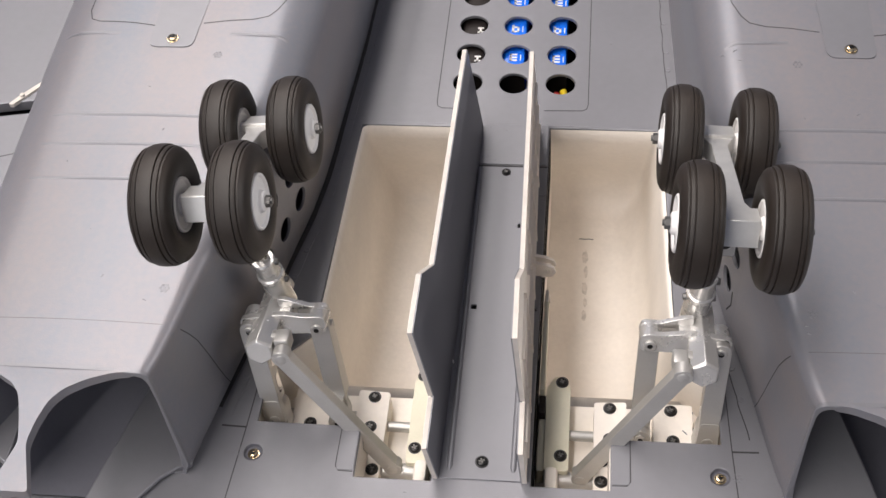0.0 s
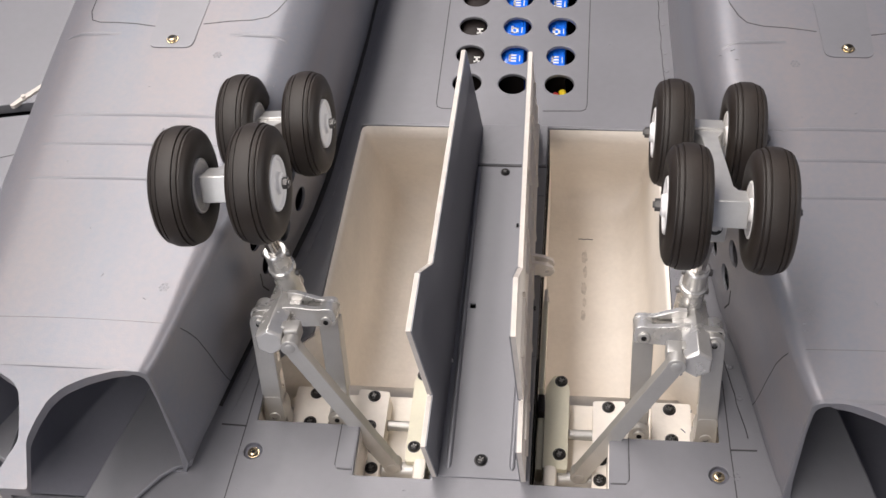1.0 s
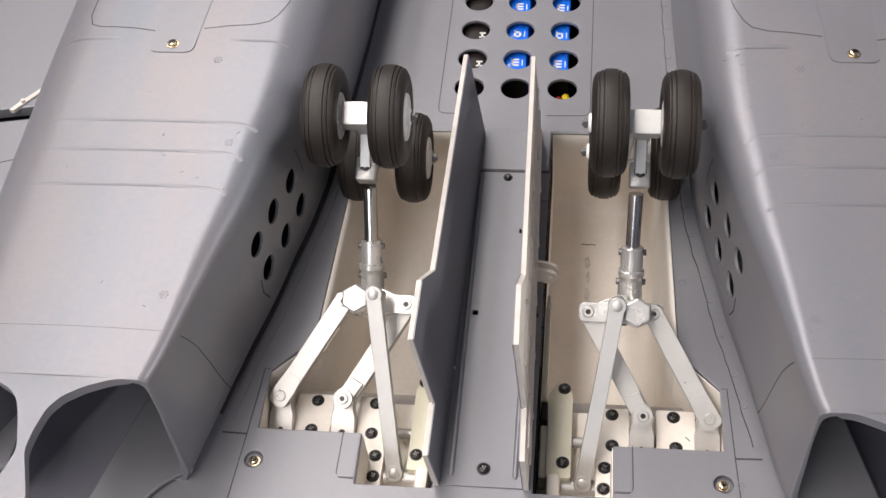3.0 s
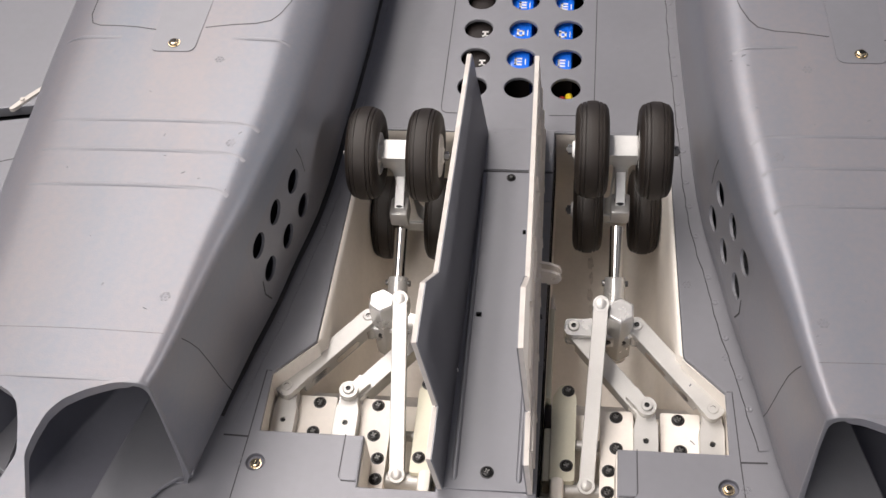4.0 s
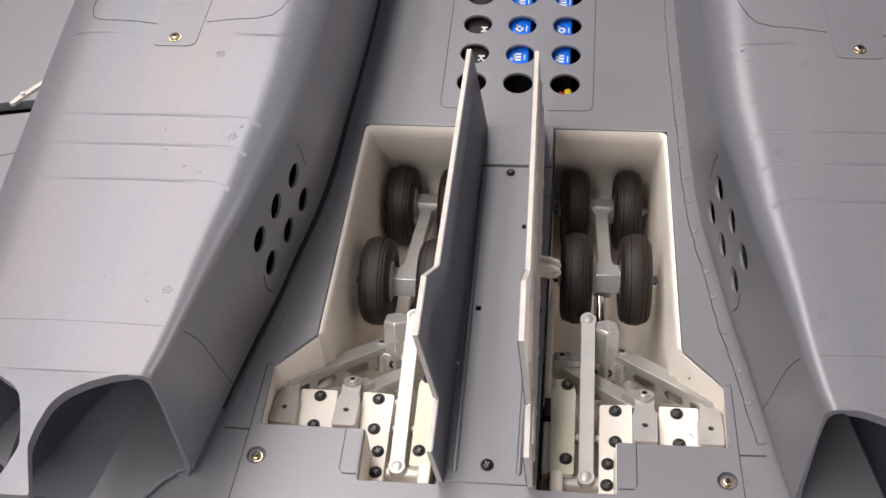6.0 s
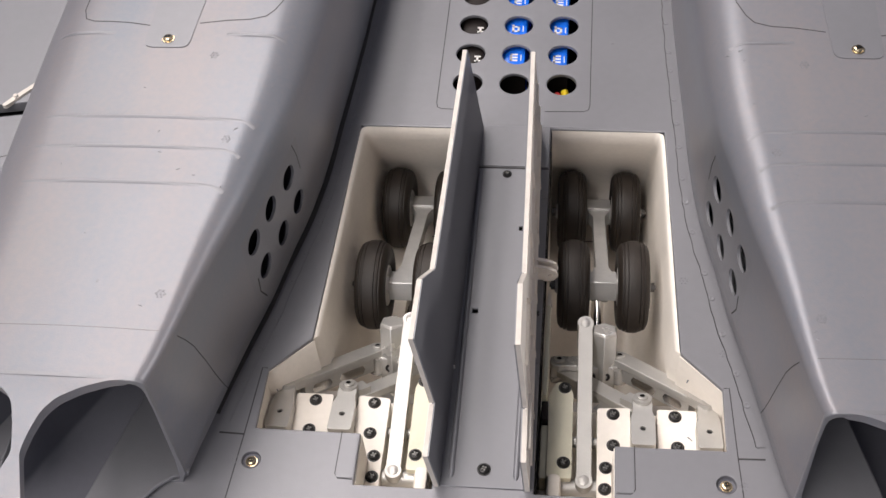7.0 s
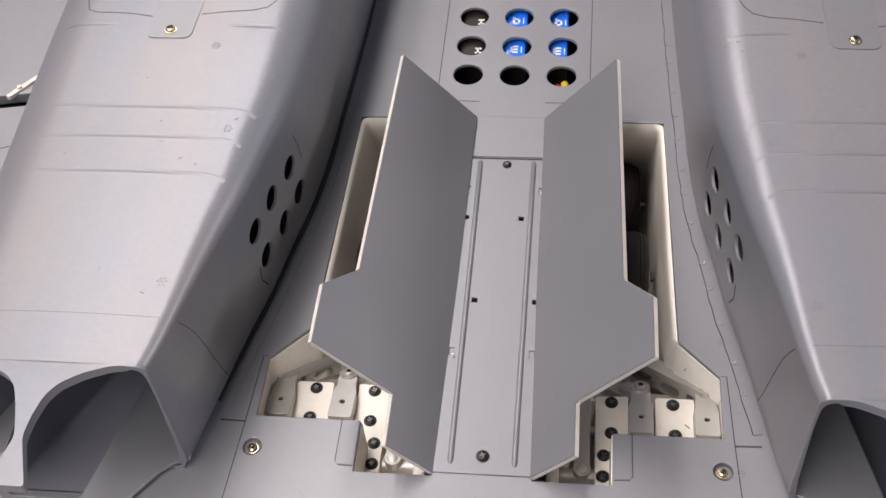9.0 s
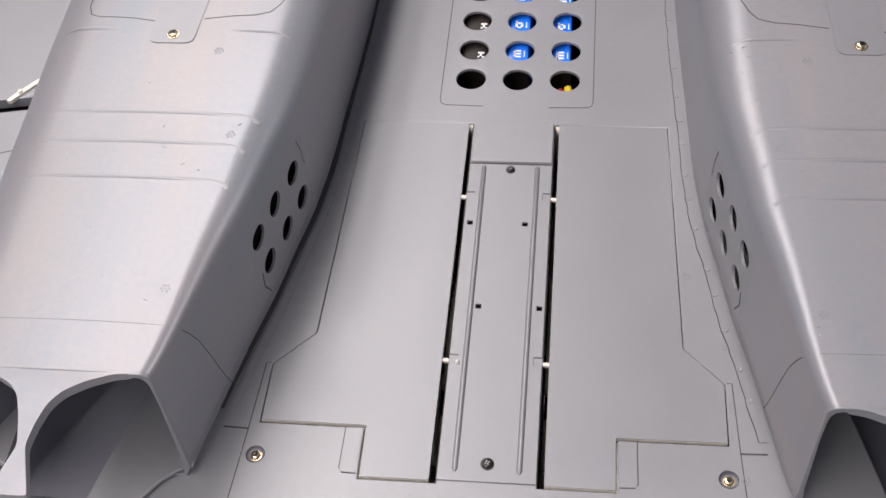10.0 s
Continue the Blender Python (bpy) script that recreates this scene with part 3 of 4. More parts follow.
def wheel_bay(s):
    """Cream liner of one wheel bay: a deep trough behind the shallow hinge shelf."""
    levels = ((-0.4, 0.1), (-0.9, 1.5), (-4, 2.4), (-12, 3.0), (-42, 4.2), (-60, 5.0), (-78, 5.6), (-90, 8.5), (-97, 14), (-100, 21))
    # the rear wall leans back under the skin to clear the rear wheels
    rear = [(-100, 14), (-97, 22), (-90, 28), (-78, 28), (-60, 23), (-42, 13), (-12, 0.0), (-5, -2.0), (0, -0.3)]
    base = [(24.8, 60)] + [(24.8 + k * 10, 60) for k in range(1, 9)] + [(108.2, 60), (95.6, 73), (94.4, 115), (93.2, 160), (92.2, 200)] + rounded([(92.2, 200), (91.2, 230.6), (24.8, 230.6)], 4.5, 5)[6:12] + [(60, 230.6), (24.8, 230.6), (24.8, 180), (24.8, 120)]
    bm = bmesh.new()
    rings = []
    for z, inset in levels:
        ring = []
        for x, y in base:
            ix = inset * max(0, min(1, (x - 60) / 24))
            iy = -interp(z, rear) * max(0, min(1, (y - 190) / 40)) - 1.6 * inset * max(0, min(1, (100 - y) / 30))
            ring.append(bm.verts.new((x - ix, y - iy, z)))
        rings.append(ring)
    n = len(base)
    for k, (a, b) in enumerate(zip(rings, rings[1:])):
        for i in range(n):
            j = (i + 1) % n
            if k <= 3 and base[i][1] < 61 and base[j][1] < 61:
                continue
            bm.faces.new((a[i], b[i], b[j], a[j]))
    bm.faces.new(rings[-1])
    liner = part("bay_liner", bm, CREAM, aircraft, "cream moulded wheel bay liner with scuff marks", s=s, sharp=65)
    # shelf and walls around the hinge brackets
    bm = bmesh.new()
    plate(bm, [(24.6, -11), (62.4, -11), (62.4, 17.2), (118.5, 17.2), (118.5, 54), (108.2, 60.5), (24.6, 60.5)], [], -44, -42)
    part("bay_shelf", bm, CREAM, liner, s=s)
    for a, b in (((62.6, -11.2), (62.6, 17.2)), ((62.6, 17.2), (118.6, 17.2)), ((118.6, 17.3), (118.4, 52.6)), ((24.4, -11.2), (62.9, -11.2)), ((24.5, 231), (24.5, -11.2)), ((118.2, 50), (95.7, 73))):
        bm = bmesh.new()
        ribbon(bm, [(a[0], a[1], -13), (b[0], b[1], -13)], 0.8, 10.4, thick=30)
        # the wall at the hinge gap is near-black, painting the gap's shade
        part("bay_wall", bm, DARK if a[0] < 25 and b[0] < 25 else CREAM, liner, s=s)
    bm = bmesh.new()
    ribbon(bm, [(44.5 + 1.6 * k, 226.5 + 0.2 * math.sin(2 * k), -100) for k in range(7)], 0.5, 0.15)
    part("scuff", bm, GROOVE, liner, "dark scratch across the bay floor", s=s)
    rnd = random.Random(3)
    for x, y, w, h in ((49, 211, 2.2, 6), (49.5, 199, 1.4, 5), (48.8, 185, 2.0, 6), (49.6, 174, 1.4, 4), (49, 163.5, 1.8, 5)):
        bm = bmesh.new()
        plate(bm, [(x + w * math.cos(a) * rnd.uniform(0.6, 1.1), y + h * math.sin(a) * rnd.uniform(0.7, 1.1)) for a in [2 * math.pi * k / 14 for k in range(14)]], [], -100.5, -99.85)
        part("scuff", bm, SMUDGE, liner, "grey rubbed stain on the bay floor", s=s)
    # screwed mounting plates of the retract unit
    for name, outline, z0, z1, mat, screws in (
            ("mounting_plate", rounded([(55.0, -4), (67, -4), (71.6, 26), (71.8, 55.9), (54.8, 54.9)], 1.5), -43, -28, CREAM, ((63.0, 51.6), (63.1, 33.2), (59.4, 20.0), (59.0, 8.0))),
            ("mounting_plate", rounded(rect(85.7, 106, 17.8, 55.9), 1.5), -43, -28, CREAM, ((94.9, 51.8), (95.7, 33.7))),
            ("actuator_block", rounded([(29.5, 13), (42.2, 13), (42.2, 62.5), (39.5, 70), (33.5, 70), (29.5, 62.5)], 1.5), -43, -28, YELLOWED, ((37.6, 66.5), (38, 21.8)))):
        bm = bmesh.new()
        plate(bm, outline, [], z0, z1)
        part(name, bm, mat, aircraft, s=s, bevel=0.7)
        for x, y in screws:
            screw(aircraft, (s * x, y, z1), r=2.75)
    # door actuator: an ivory guide with its black servo beside the block
    bm = bmesh.new()
    box(bm, 25.8, 28.6, 56, 114, -43, -19, 0.5)
    box(bm, 25.8, 29.4, 13, 44, -43, -29, 0.5)
    guide = part("door_actuator", bm, YELLOWED, aircraft, "ivory door actuator guide", s=s)
    bm = bmesh.new()
    box(bm, 25.6, 29.2, 44.6, 55.4, -43, -24, 0.6)
    part("servo_case", bm, BLACKFILM, guide, "black servo case", s=s)
    bm = bmesh.new()
    box(bm, 26.2, 28.2, 114.5, 126, -40, -24, 0.4)
    tube(bm, (25.9, 121, -27), (29.0, 121, -27), 2.0, n=12)
    part("servo_horn", bm, CREAM, guide, "cream servo horn", s=s)
    for y, z in ((38, -35),):
        bm = bmesh.new()
        tube(bm, (42, y, z), (55, y, z), 2.8)
        part("cross_rod", bm, ALU, aircraft, s=s)
    bm = bmesh.new()
    box(bm, 30, 37, 0, 14, -42, -24, 2.5)
    part("pivot_block", bm, CREAM, aircraft, s=s)
    bm = bmesh.new()
    tube(bm, (37, 11.8, -36), (55, 11.8, -36), 4.6)
    part("pivot_shaft", bm, ALU, aircraft, s=s)


def hinge_frame():
    """The starboard door's hinge: below the skin, and turned in a little towards the tail."""
    return Matrix.Translation((25.83, 0, -5.8)) @ Matrix.Rotation(math.atan2(3.9, 213), 4, "Z")


def gear_door(s):
    """One wheel bay door; its own space has the hinge line on its y axis, closed with the outer skin up."""
    inv = hinge_frame().inverted()

    def door_part(name, bm, mat, parent, label="", sharp=25):
        bmesh.ops.transform(bm, matrix=inv, verts=bm.verts[:])
        return part(name, bm, mat, parent, label, s=s, sharp=sharp)

    bm = bmesh.new()
    plate(bm, rounded(DOOR, 0.8, 2), [], -1.3, 0.3)
    door = door_part("gear_door", bm, DOORGREY, aircraft, "thin grey wheel bay door, cream inside")
    bm = bmesh.new()
    plate(bm, rounded(DOOR, 0.8, 2), [], -2.6, -1.3)
    door_part("inner_skin", bm, CREAM, door, "cream inner skin of the door")
    for a, b in zip(DOOR, DOOR[1:] + DOOR[:1]):
        if a[0] < 30 and b[0] < 30:
            continue
        bm = bmesh.new()
        ribbon(bm, [(a[0], a[1], -1.0), (b[0], b[1], -1.0)], 0.16, 0.7, thick=1.5)
        door_part("edge_strip", bm, BAREEDGE, door, "bare cream door edge")
    # moulded stiffening ribs inside
    for x0, y0, x1, y1 in ((40, 0, 40, 222), (56, 0, 56, 222), (76, 84, 74, 222), (88, 26, 88, 62), (32, 30, 86, 30), (32, 66, 92, 60), (32, 100, 86, 104), (32, 140, 86, 144), (32, 180, 84, 186)):
        bm = bmesh.new()
        ribbon(bm, [(x0, y0, -2.8), (x1, y1, -2.8)], 1.2, 0.2, thick=1.2)
        door_part("inner_rib", bm, CREAM, door)
    for y in (60.5, 173.0):
        bm = bmesh.new()
        box(bm, 19.8, 31, y - 1.6, y + 0.5, -2.6, -0.5, 0.3)
        door_part("hinge_arm", bm, BAREEDGE, door, "cream moulded hinge arm")
    bm = bmesh.new()
    for y in (116.5, 121.5):
        plate(bm, [(30, -2.4), (42, -2.4), (40, -9), (37, -13.5), (33, -14.5), (29.5, -12), (29, -8)], [circle(34, -10.5, 1.5, 10)], 0, 1.7, lambda x, z, d, y=y: (x, y + d, z))
    door_part("actuator_horn", bm, CREAM, door, "cream moulded actuator horn")
    return door


def batteries():
    for x0, x1, y0, mat, label in ((-14, 5.5, 289, BLUE, "blue shrink-wrapped battery pack with white print"), (19.5, 32.5, 288, BLUE, "blue shrink-wrapped battery pack with white print"), (-38, -21, 290, BLACKFILM, "black shrink-wrapped pack with white print")):
        pack = new("battery_pack")
        pack.location = ((x0 + x1) / 2 * MM, y0 * MM, -22 * MM)
        tagged(pack, label=label, category="battery", group="batteries under the vented hatch")
        w = (x1 - x0) / 2
        bm = bmesh.new()
        box(bm, -w, w, 0, 120, -20, 16, 2.5)
        part("body", bm, mat, pack)
        bm = bmesh.new()
        box(bm, -w - 0.2, w + 0.2, -1.5, 1.0, -20, 14.5, 0.6)
        part("end_cap", bm, BLACKFILM, pack, "black taped battery end")
        bm = bmesh.new()
        if mat is BLUE:
            x = -0.5 if x0 < 0 else -3.0
            for y, tall in ((8, 0), (36, 1), (64, 0), (92, 1)):
                # one large mark and two rows of small ones at each stop
                box(bm, x, x + 1.5, y, y + 7, 15.9, 16.15)
                for k in range(3 - tall):
                    box(bm, x, x + 5, y + k * 2.75 * (1 + tall * 0.6), y + k * 2.75 * (1 + tall * 0.6) + 1.4, 15.9, 16.15)
                if tall:
                    box(bm, x + 3.6, x + 5.0, y, y + 5.8, 15.9, 16.15)
                box(bm, x + 6.9, x + 7.5, y + 0.5, y + 6.0, 15.9, 16.15)
        else:
            for y in (6, 34):
                box(bm, 2, 6, y, y + 1.4, 15.9, 16.15)
                box(bm, 2, 6, y + 4, y + 5.4, 15.9, 16.15)
                box(bm, 3.2, 4.6, y, y + 5, 15.9, 16.15)
        tagged(part("print", bm, WHITE, pack, "white printed marks"), kind="stuff")
    tray = new("battery_tray")
    tray.location = (0, 0.3, -0.043)
    tagged(tray, label="black plastic tray under the vented hatch", category="tray")
    bm = bmesh.new()
    box(bm, -60, 60, -52, 150, -3, 0)
    for x in (-60, 58):
        box(bm, x, x + 2, -52, 150, 0, 38)
    box(bm, -60, 60, -54, -52, 0, 38)
    part("pan", bm, DARK, tray)
    for pts, r, mat, label in ((((20, 260, -30), (24, 266, -16), (27, 276, -14)), 2.0, RED, "red silicone battery wire"), (((34, 258, -30), (33, 266, -14), (31, 277, -13)), 2.4, YELLOW, "yellow battery connector lead")):
        bm = bmesh.new()
        for a, b in zip(pts, pts[1:]):
            tube(bm, a, b, r, n=10)
        tagged(part("battery_lead", bm, mat), label=label, category="wire")


belly()
belly_nicks()
centre_panel()
for sgn in (1, -1):
    nacelle(sgn)
    wing(sgn)
    wheel_bay(sgn)
DOORS = {sgn: gear_door(sgn) for sgn in (1, -1)}
batteries()

# ---- landing gear ----
# hinge frame, millimetres: hinge line y, z; outer lug x; lug spacing; lug pivot offsets; link length
HY, HZ, LUGX, GAP, LUG_E, LUG_N, LINK = 39.6, -33.0, 111.2, 33.27, 14.43, 14.84, 59.7
ROD_EYE, ROD_FOOT, TOE = (-19.47, 1.67, 20.74), (48.4, 12.0, -29.9), (-9.35, 71.97, 7.07)
ROD_LENGTH = 93.2
AXLE_A, AXLE_B, AXLE_Z, TRACK = 32.28, -62.03, -19.64, 16.74
WHEEL_R, WHEEL_W = 26.4, 18.1


def turn_x(a):
    return Matrix.Rotation(radians(a), 4, "X")


def turn_z(a):
    return Matrix.Rotation(radians(a), 4, "Z")


def shift(x, y, z):
    return Matrix.Translation((x, y, z))


def gear_poses(psi, bogie, lean=0.0, s=1):
    """Poses of the moving parts of the starboard gear, millimetres."""
    phi = 45.832 + 0.26042 * psi + 0.0048532 * psi**2 - 4.2e-6 * psi**3
    phi += lean
    kap = -0.78 + 0.0179 * psi
    if s > 0:
        kap += 1.6 * (max(psi, 0) / 75) ** 5
    if s < 0:
        # the port gear is set up a little differently
        phi += 2.4 + 0.015 * max(psi, 0)
        kap += 0.2 + 4.0 * (max(psi, 0) / 75) ** 5
    plane = shift(0, HY, HZ) @ turn_x(psi)
    p1 = Vector((LUGX, LUG_E, LUG_N))
    q1 = p1 + LINK * Vector((-math.cos(radians(phi)), math.sin(radians(phi)), 0))
    # the lugs reach their stop before the links do
    stop = shift(0, HY, HZ) @ turn_x(psi if psi > -9 else -9 + 0.2 * (psi + 9))
    out = {"lug_outer": stop @ shift(LUGX, 0, 0), "lug_inner": stop @ shift(LUGX - GAP, 0, 0),
           "link_outer": plane @ shift(*p1) @ turn_z(180 - phi), "link_inner": plane @ shift(p1.x - GAP, p1.y, p1.z) @ turn_z(180 - phi)}
    head = plane @ shift(*q1) @ turn_z(-kap)
    out["crosshead"] = head
    eye, foot = head @ Vector(ROD_EYE), Vector(ROD_FOOT)
    n = head.to_3x3() @ Vector((0, 0, 1))
    xa = (eye - foot).normalized()
    ya = n.cross(xa).normalized()
    za = xa.cross(ya)
    out["rod"] = Matrix.Translation(foot) @ Matrix((xa, ya, za)).transposed().to_4x4()
    toe = head @ Vector(TOE)
    bog = Matrix.Translation(toe) @ head.to_3x3().to_4x4() @ turn_x(bogie - psi)
    out["bogie"] = bog
    for k, (y, x) in enumerate(((AXLE_A, TRACK), (AXLE_A, -TRACK), (AXLE_B, TRACK), (AXLE_B, -TRACK))):
        out[f"wheel{k}"] = bog @ shift(x, y, AXLE_Z)
    return out


def landing_gear(s):
    base = new("landing_gear")
    tagged(base, label="aluminium four-wheel bogie landing gear hinged in its bay", category="landing gear", group="main landing gears")
    base.location = (s * 92 * MM, HY * MM, -26 * MM)
    P = {}
    for key in ("lug_outer", "lug_inner"):
        bm = bmesh.new()
        plate(bm, rounded([(-6.2, -14), (6.2, -14), (6.2, 5), (4.9, 9), (5.2, 14), (4.2, 19), (1.5, 20.5), (-1.5, 20.5), (-4.2, 19), (-5.2, 14), (-4.9, 9), (-6.2, 5)], 1.5, 3), [circle(0, -3, 1.5, 12)], 3.5, 12.8)
        tube(bm, (-6.2, 0, 0), (6.2, 0, 0), 5.0)
        P[key] = part("lug", bm, ALU, base, "machined aluminium hinge lug", s=s, bevel=0.5)
        bm = bmesh.new()
        tube(bm, (0, -3, 7), (0, -3, 11.6), 1.4, n=10)
        part("set_screw", bm, BLACKSTEEL, P[key], s=s)
    for key in ("link_outer", "link_inner"):
        bm = bmesh.new()
        # the inner link passes beneath the crosshead, the outer one lies on it
        top = 2.6 if key == "link_outer" else -5.3
        plate(bm, stadium(LINK, 5.0), [], top - 4.1, top)
        plate(bm, [(8, -4.2), (LINK - 6, -4.2), (LINK - 6, 4.2), (8, 4.2)], [], top - 12.1, top - 4.1)
        P[key] = part("side_link", bm, ALU, base, "brushed aluminium side link", s=s, bevel=0.6)
        if key == "link_outer":
            bm = bmesh.new()
            for y in (-4.3, 4.3):
                for a, b in ((14, 24), (32, 46)):
                    plate(bm, [(a + 0, -8), (b, -8), (b + 1.5, -5.5), (b, -3), (a, -3), (a - 1.5, -5.5)], [], -0.12, 0.12, lambda x, z, d, y=y: (x, y + d, z))
            part("lightening_slot", bm, STEEL, P[key], s=s)
        bm = bmesh.new()
        if key == "link_outer":
            plate(bm, rounded([(-5.4, -3), (-3, -5.4), (9, -5.0), (13, -4.4), (13, 4.4), (9, 5.0), (-3, 5.4), (-5.4, 3)], 2), [], -1.8, 3.0)
        else:
            plate(bm, circle(0, 0, 5.0, 20), [], -5.4, 2.3)
            plate(bm, [(3.5, -3.6), (11.5, -4.0), (11.5, 4.0), (3.5, 3.6)], [], -5.4, -1.5)
        part("link_fork", bm, ALU, P[key], s=s)
        for x in (0, LINK):
            bm = bmesh.new()
            h = 0.4 if key == "link_outer" or x == 0 else -3.6
            lathe(bm, [(3.0, 2.0 + h), (3.0, 2.9 + h), (2.6, 3.2 + h), (1.4, 3.2 + h), (1.3, 2.2 + h), (0, 2.2 + h)], (x, 0, 0), n=18, mats=(0, 0, 0, 1, 1))
            part("pivot_pin", bm, [ALU, BLACKSTEEL], P[key], s=s)
    # crosshead: lug plate, hexagonal barrel, sleeve and piston
    bm = bmesh.new()
    plate(bm, rounded([(-38, -5.0), (-20, -5.2), (5, -5.0), (5.3, 5), (-1, 5.4), (-16, 7), (-27, 5), (-38, 5.0)], 3, 4), [], -5.0, -1.6)
    plate(bm, rounded([(-38, -5.0), (-12, -5.2), (-12, 5), (-38, 5.0)], 3, 4), [], -13.5, -10.5)
    box(bm, -20, -3, -5.8, 5, -13.5, -1.7, 0.6)
    plate(bm, [(-34, 3.0), (-17, 9.5), (-13, 9.5), (-13, 2)], [], -13.5, -10.5)
    for x in (-GAP, 0):
        tube(bm, (x, 0, -13.5), (x, 0, -1.7), 5.2, n=24)
    ch = P["crosshead"] = part("crosshead", bm, BRIGHTALU, base, "machined aluminium crosshead", s=s, bevel=0.5)
    bm = bmesh.new()
    tube(bm, (-9.1, 0.3, -29), (-9.1, 0.3, 18.2), 7.7, n=6, turn=math.pi / 6)
    tube(bm, (-9.1, 0.3, 18.2), (-9.1, 0.3, 19.35), 7.7, 6.8, n=6, turn=math.pi / 6)
    part("hex_barrel", bm, BRIGHTALU, ch, "bright hexagonal barrel", s=s, sharp=20, bevel=0.4)
    bm = bmesh.new()
    tube(bm, (-9.1, 0.3, -36), (-9.1, 0.3, -28), 5.6, n=24)
    part("barrel_tail", bm, ALU, ch, s=s)
    foot, toe = Vector((-11.6, 0, -25)), Vector((-10.4, 72, 5.0))
    ax = (toe - foot).normalized()
    bm = bmesh.new()
    lathe(bm, [(0, -3), (6.4, -3), (6.6, 14), (6.3, 19), (6.5, 22), (6.9, 22.5), (6.9, 25), (5.9, 25.6), (5.8, 37.6), (5.3, 38.2), (3.8, 38.2)], foot, ax, 28)
    part("strut_sleeve", bm, BRIGHTALU, ch, "turned aluminium strut sleeve", s=s)
    bm = bmesh.new()
    tube(bm, foot + ax * 36, foot + ax * 67, 3.7, n=28)
    part("piston", bm, STEEL, ch, "polished steel piston", s=s)
    bm = bmesh.new()
    box(bm, -14.6, -4.1, 64.0, 77, 0.5, 11.8, 1.2)
    part("clevis", bm, ALU, ch, s=s, bevel=0.3)
    for d, r in ((35.0, 5.6), (18.5, 6.2)):
        for k in (-1, 1):
            bm = bmesh.new()
            p = foot + ax * d + Vector((k * r, 0, 0))
            lathe(bm, [(1.7, -0.5), (1.7, 1.3), (1.5, 1.6), (0.8, 1.6), (0.8, 0.9), (0, 0.9)], p, (k, 0, 0), 12)
            part("bolt", bm, GREYSTEEL, ch, s=s)
    bm = bmesh.new()
    lathe(bm, [(3.2, 0), (3.2, 0.8), (2.2, 1.2), (1.4, 1.2), (1.4, 0.4), (0, 0.4)], (-9.35, 71.97, 11.8), (0, 0, 1), 18)
    part("pivot_bolt", bm, BLACKSTEEL, ch, s=s)
    bm = bmesh.new()
    box(bm, -23.6, -16.3, -2.5, 5.5, 7, 16.6, 1.0)
    box(bm, -19, -9, -2, 5, 7, 13, 0.6)
    part("rod_mount", bm, ALU, ch, s=s)
    for x in (-15.5, -7.5):
        bm = bmesh.new()
        lathe(bm, [(2.4, 0), (2.4, 0.5), (1.9, 0.7), (1.1, 0.7), (1.1, 0.2), (0, 0.2)], (x, -5.8, -7.6), (0, -1, 0), 16)
        part("cap_screw", bm, BLACKSTEEL, ch, s=s)
    # drive rod
    length = ROD_LENGTH
    bm = bmesh.new()
    plate(bm, stadium(length, 3.9), [], -3.2, 3.0)
    for x in (0, length):
        tube(bm, (x, 0, -3.4), (x, 0, 3.05), 4.5, n=24)
    rod = P["rod"] = part("drive_rod", bm, ALU, base, "flat brushed aluminium drive rod", s=s, bevel=0.9)
    for x in (0, length):
        bm = bmesh.new()
        lathe(bm, [(2.8, 2.9), (2.8, 3.2), (2.5, 3.4), (0, 3.45)], (x, 0, 0), n=18)
        part("pivot_pin", bm, ALU, rod, s=s)
    # bogie beam
    bm = bmesh.new()
    z = AXLE_Z
    for y in (AXLE_A, AXLE_B):
        box(bm, -7.8, 7.8, y - 6.5, y + 6.5, z - 6, z + 6)
        tube(bm, (-22.5, y, z), (22.5, y, z), 2.6, n=16)
    plate(bm, [(-7, AXLE_A - 6), (-3.8, AXLE_A - 15), (-3.8, AXLE_B + 15), (-7, AXLE_B + 6), (7, AXLE_B + 6), (3.8, AXLE_B + 15), (3.8, AXLE_A - 15), (7, AXLE_A - 6)], [], z - 4.5, z + 4.5)
    plate(bm, [(-11, z + 1), (13, z + 1), (6.5, 0), (4, 4.5), (-4, 4.5), (-6.5, 0)], [], -2.8, 2.8, lambda y, zz, d: (d, y, zz))
    P["bogie"] = part("bogie_beam", bm, CASTALU, base, "machined aluminium bogie beam with axle boxes", s=s, bevel=0.4)
    for k in range(4):
        P[f"wheel{k}"] = wheel(base, s, 1 if k % 2 == 0 else -1)
    return base, P


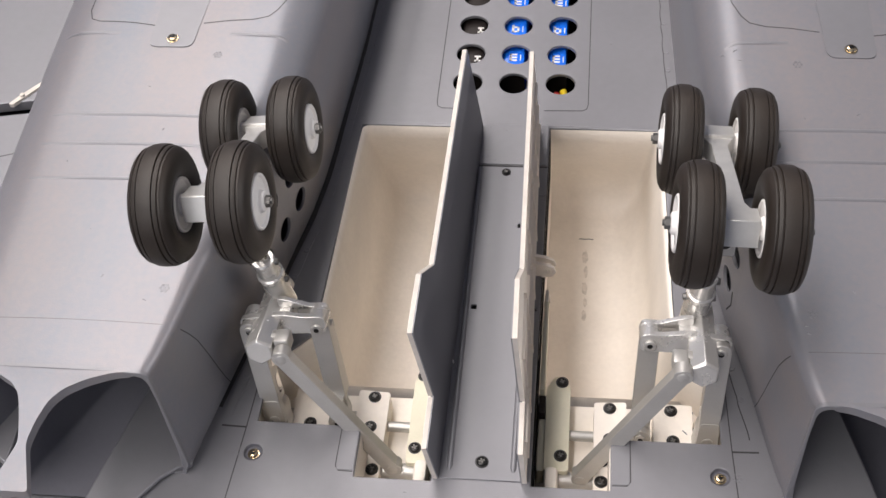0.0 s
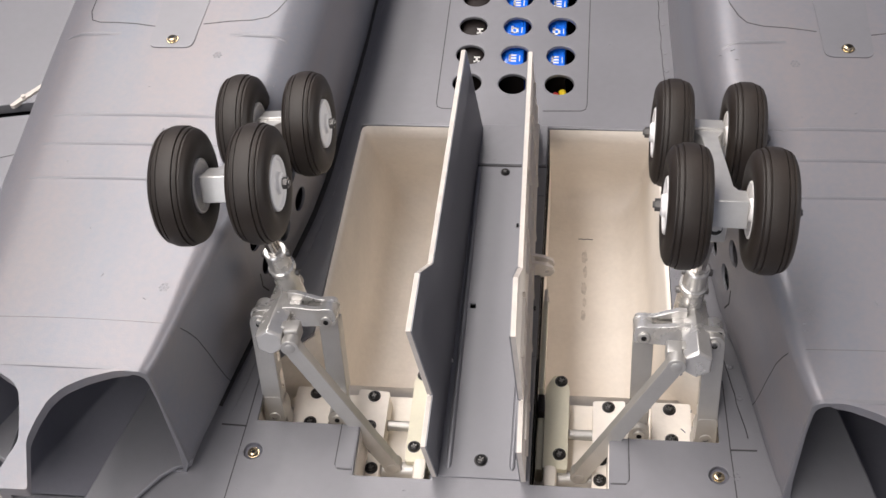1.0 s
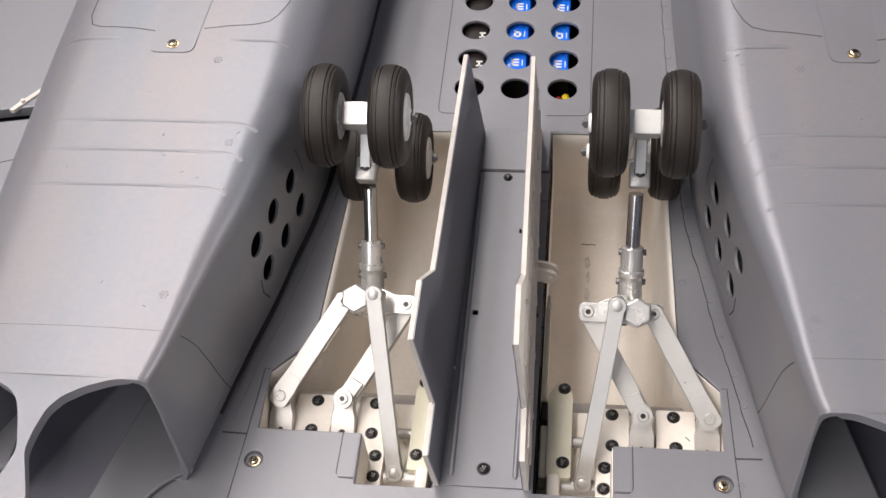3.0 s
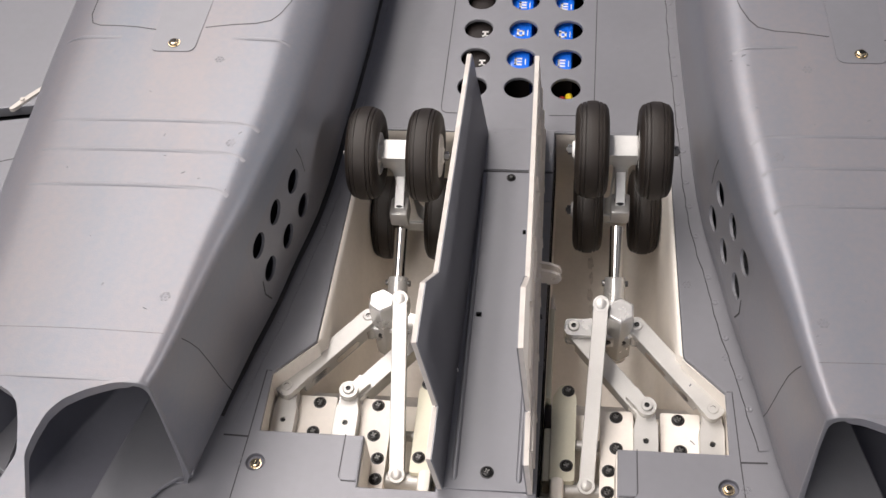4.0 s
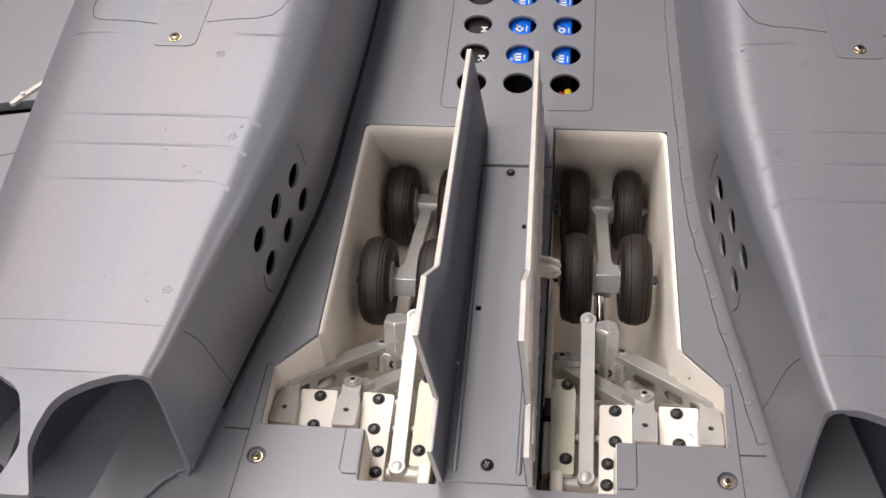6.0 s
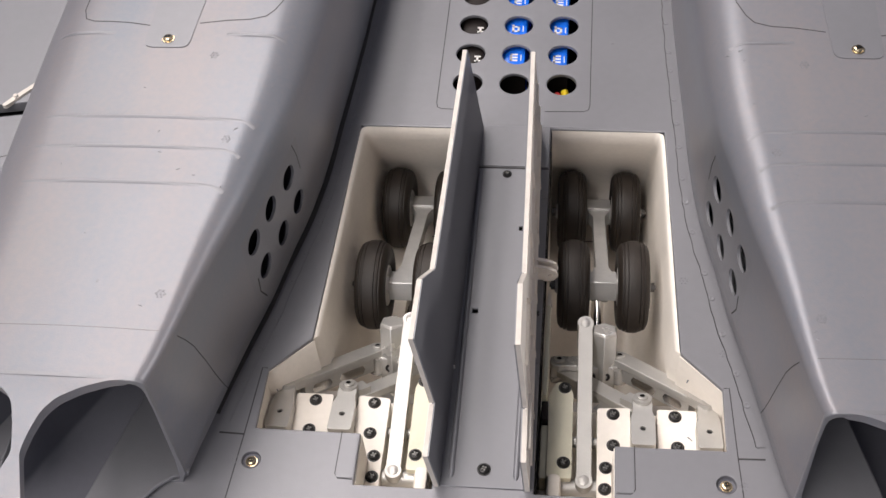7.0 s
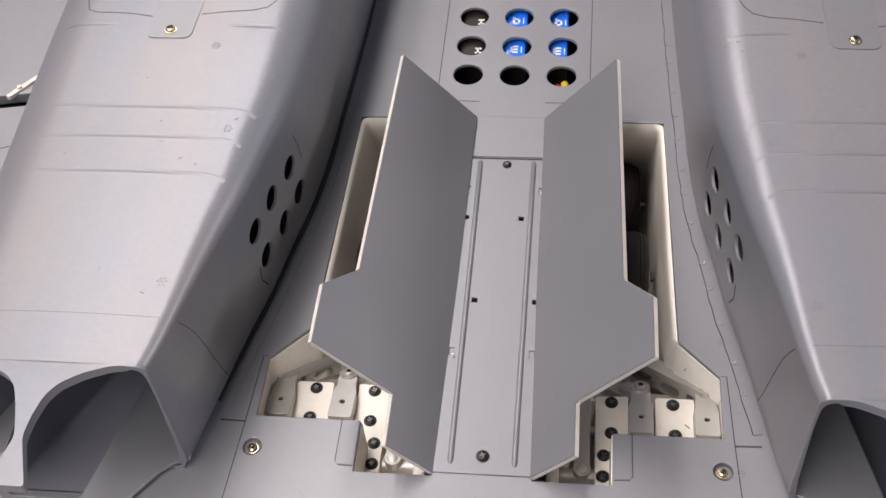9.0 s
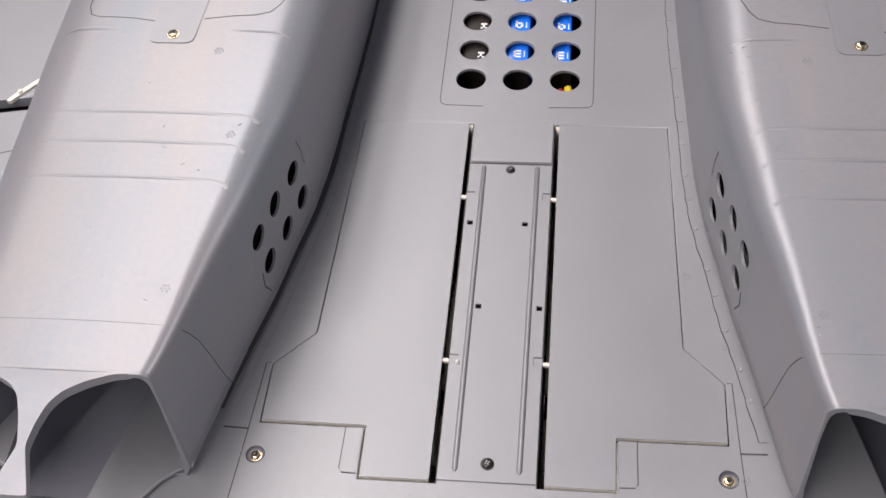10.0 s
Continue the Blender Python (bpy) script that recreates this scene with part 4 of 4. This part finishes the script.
def wheel(parent, s, out):
    """A grooved rubber tyre on a white dished hub; its outer face looks to the side 'out'."""
    w, r = WHEEL_W / 2, WHEEL_R
    prof = [(10.3, -w * 0.50), (11.0, -w * 0.74), (13.2, -w * 0.93), (16.8, -w), (20.3, -w * 0.95), (22.3, -w * 0.83), (23.2, -w * 0.71), (23.3, -w * 0.66), (22.9, -w * 0.64), (22.9, -w * 0.60), (23.6, -w * 0.575), (24.0, -w * 0.44),
            (24.0, -w * 0.41), (23.5, -w * 0.395), (23.5, -w * 0.355), (24.4, -w * 0.34), (24.6, -w * 0.15), (24.6, 0)]
    prof = [(a * r / 24.6, h) for a, h in prof]
    prof = prof + [(a, -h) for a, h in prof[-2::-1]]
    bm = bmesh.new()
    lathe(bm, prof, axis=(1, 0, 0), n=56)
    ob = part("wheel", bm, RUBBER, parent, "black grooved rubber tyre on a white hub", s=s, sharp=28)
    bm = bmesh.new()
    o = out
    lathe(bm, [(11.4, -w * 0.50), (12.4, w * 0.72), (12.2, w * 0.92), (11.6, w * 0.97), (10.9, w * 0.95), (10.3, w * 0.84), (5.4, w * 0.90), (4.9, w * 0.95), (4.6, w * 1.10), (3.9, w * 1.15), (0, w * 1.15)], axis=(o, 0, 0), n=36)
    lathe(bm, [(12.2, w * 0.35), (12.0, w * 0.86), (11.2, w * 0.90), (10.4, w * 0.78), (5.0, w * 0.76), (4.4, w * 1.0), (0, w * 1.0)], axis=(-o, 0, 0), n=36)
    part("hub", bm, WHITE, ob, "white dished plastic hub", s=s, sharp=30)
    bm = bmesh.new()
    tube(bm, (o * w * 1.14, 0, 0), (o * (w * 1.14 + 2.4), 0, 0), 2.7, n=6)
    tube(bm, (o * (w * 1.14 + 2.4), 0, 0), (o * (w * 1.14 + 3.2), 0, 0), 1.4, n=12)
    part("axle_nut", bm, GREYSTEEL, ob, "steel axle nut", s=s)
    return ob


GEARS = {sgn: landing_gear(sgn) for sgn in (1, -1)}

# angles in degrees at seconds: hinge frame and bogie of each gear, and each door
PSI = {1: [(0, 75.6), (0.65, 75.6), (1, 72.7), (1.5, 65.5), (2, 58.1), (2.5, 49.4), (3.2, 30.0), (4, 9.3), (4.5, -0.3), (5, -8.5), (5.5, -19.9), (6.1, -24.3), (6.6, -24.9), (10, -24.9)],
       -1: [(0, 74.65), (0.65, 74.65), (1, 71.2), (1.5, 64.4), (2, 57.0), (2.5, 46.8), (3.2, 24.5), (4, 3.0), (4.5, -5.7), (5, -16.7), (5.5, -24.6), (5.9, -26.4), (6.3, -26.8), (10, -26.8)]}
BOGIE = {1: [(0, 155.4), (0.65, 155.4), (1, 153.1), (1.5, 147.5), (2, 140.9), (2.5, 133.5), (3.2, 122), (4, 110.7), (4.3, 105.2), (4.5, 104.4), (5, 135.2), (5.5, 147.5), (6.1, 156.0), (6.6, 157.3), (10, 157.3)],
         -1: [(0, 153.6), (0.65, 153.6), (1, 150.8), (1.5, 146.1), (2, 139.1), (2.5, 131.8), (3.2, 117), (3.9, 108.4), (4.15, 107.6), (4.5, 113.8), (5, 140.7), (5.5, 156.2), (5.9, 159.0), (6.3, 159.7), (10, 159.7)]}
# slack of the side links, degrees
LEAN = {1: [(0, -0.3), (1, 0.4), (1.5, 1.0), (2, -0.7), (2.5, -2.0), (3.2, 0.0), (4, 1.0), (5, 0.0), (10, 0.3)],
        -1: [(0, 1.8), (1, 0.8), (1.5, 0.2), (2, -1.8), (2.5, -4.2), (3.2, -1.0), (4, 1.4), (5, 0.2), (10, -0.2)]}
DOOR_ANGLE = {1: [(0, 93.0), (8.64, 93.0), (8.7, 90), (8.8, 66.7), (8.9, 58), (9.0, 50.7), (9.2, 39.5), (9.4, 28), (9.5, 19.5), (9.6, 14), (9.7, 9), (9.8, 4.8), (9.9, 1.6), (10, 0)],
              -1: [(0, 83.8), (8.64, 83.8), (8.7, 81), (8.8, 66.5), (8.9, 58), (9.0, 50.8), (9.2, 39.5), (9.4, 28), (9.5, 20.5), (9.6, 15), (9.7, 9.8), (9.8, 5.3), (9.9, 2), (10, 0)]}


def motions():
    flip = Matrix.Diagonal((-1, 1, 1, 1))
    gear_times = [0, 0.3, 0.6] + [round(0.7 + 0.1 * k, 2) for k in range(60)] + [7, 8, 9, 10]
    door_times = [0, 4, 8, 8.6] + [round(8.65 + 0.05 * k, 2) for k in range(28)]
    for s, (base, parts) in GEARS.items():
        rows = {k: [] for k in parts}
        back = Matrix.Translation(-base.location)
        for t in gear_times:
            poses = gear_poses(smooth_interp(t, PSI[s]), smooth_interp(t, BOGIE[s]), smooth_interp(t, LEAN[s]), s)
            for k in parts:
                m = poses[k] if s > 0 else flip @ poses[k] @ flip
                m = m.copy()
                m.translation = m.translation * MM
                rows[k].append((t, back @ m))
        for k, ob in parts.items():
            walk(ob, rows[k])
    for s, door in DOORS.items():
        rows = []
        for t in door_times:
            m = hinge_frame() @ Matrix.Rotation(-radians(smooth_interp(t, DOOR_ANGLE[s])), 4, "Y")
            m = m if s > 0 else flip @ m @ flip
            m.translation = m.translation * MM
            rows.append((t, m))
        walk(door, rows)


motions()
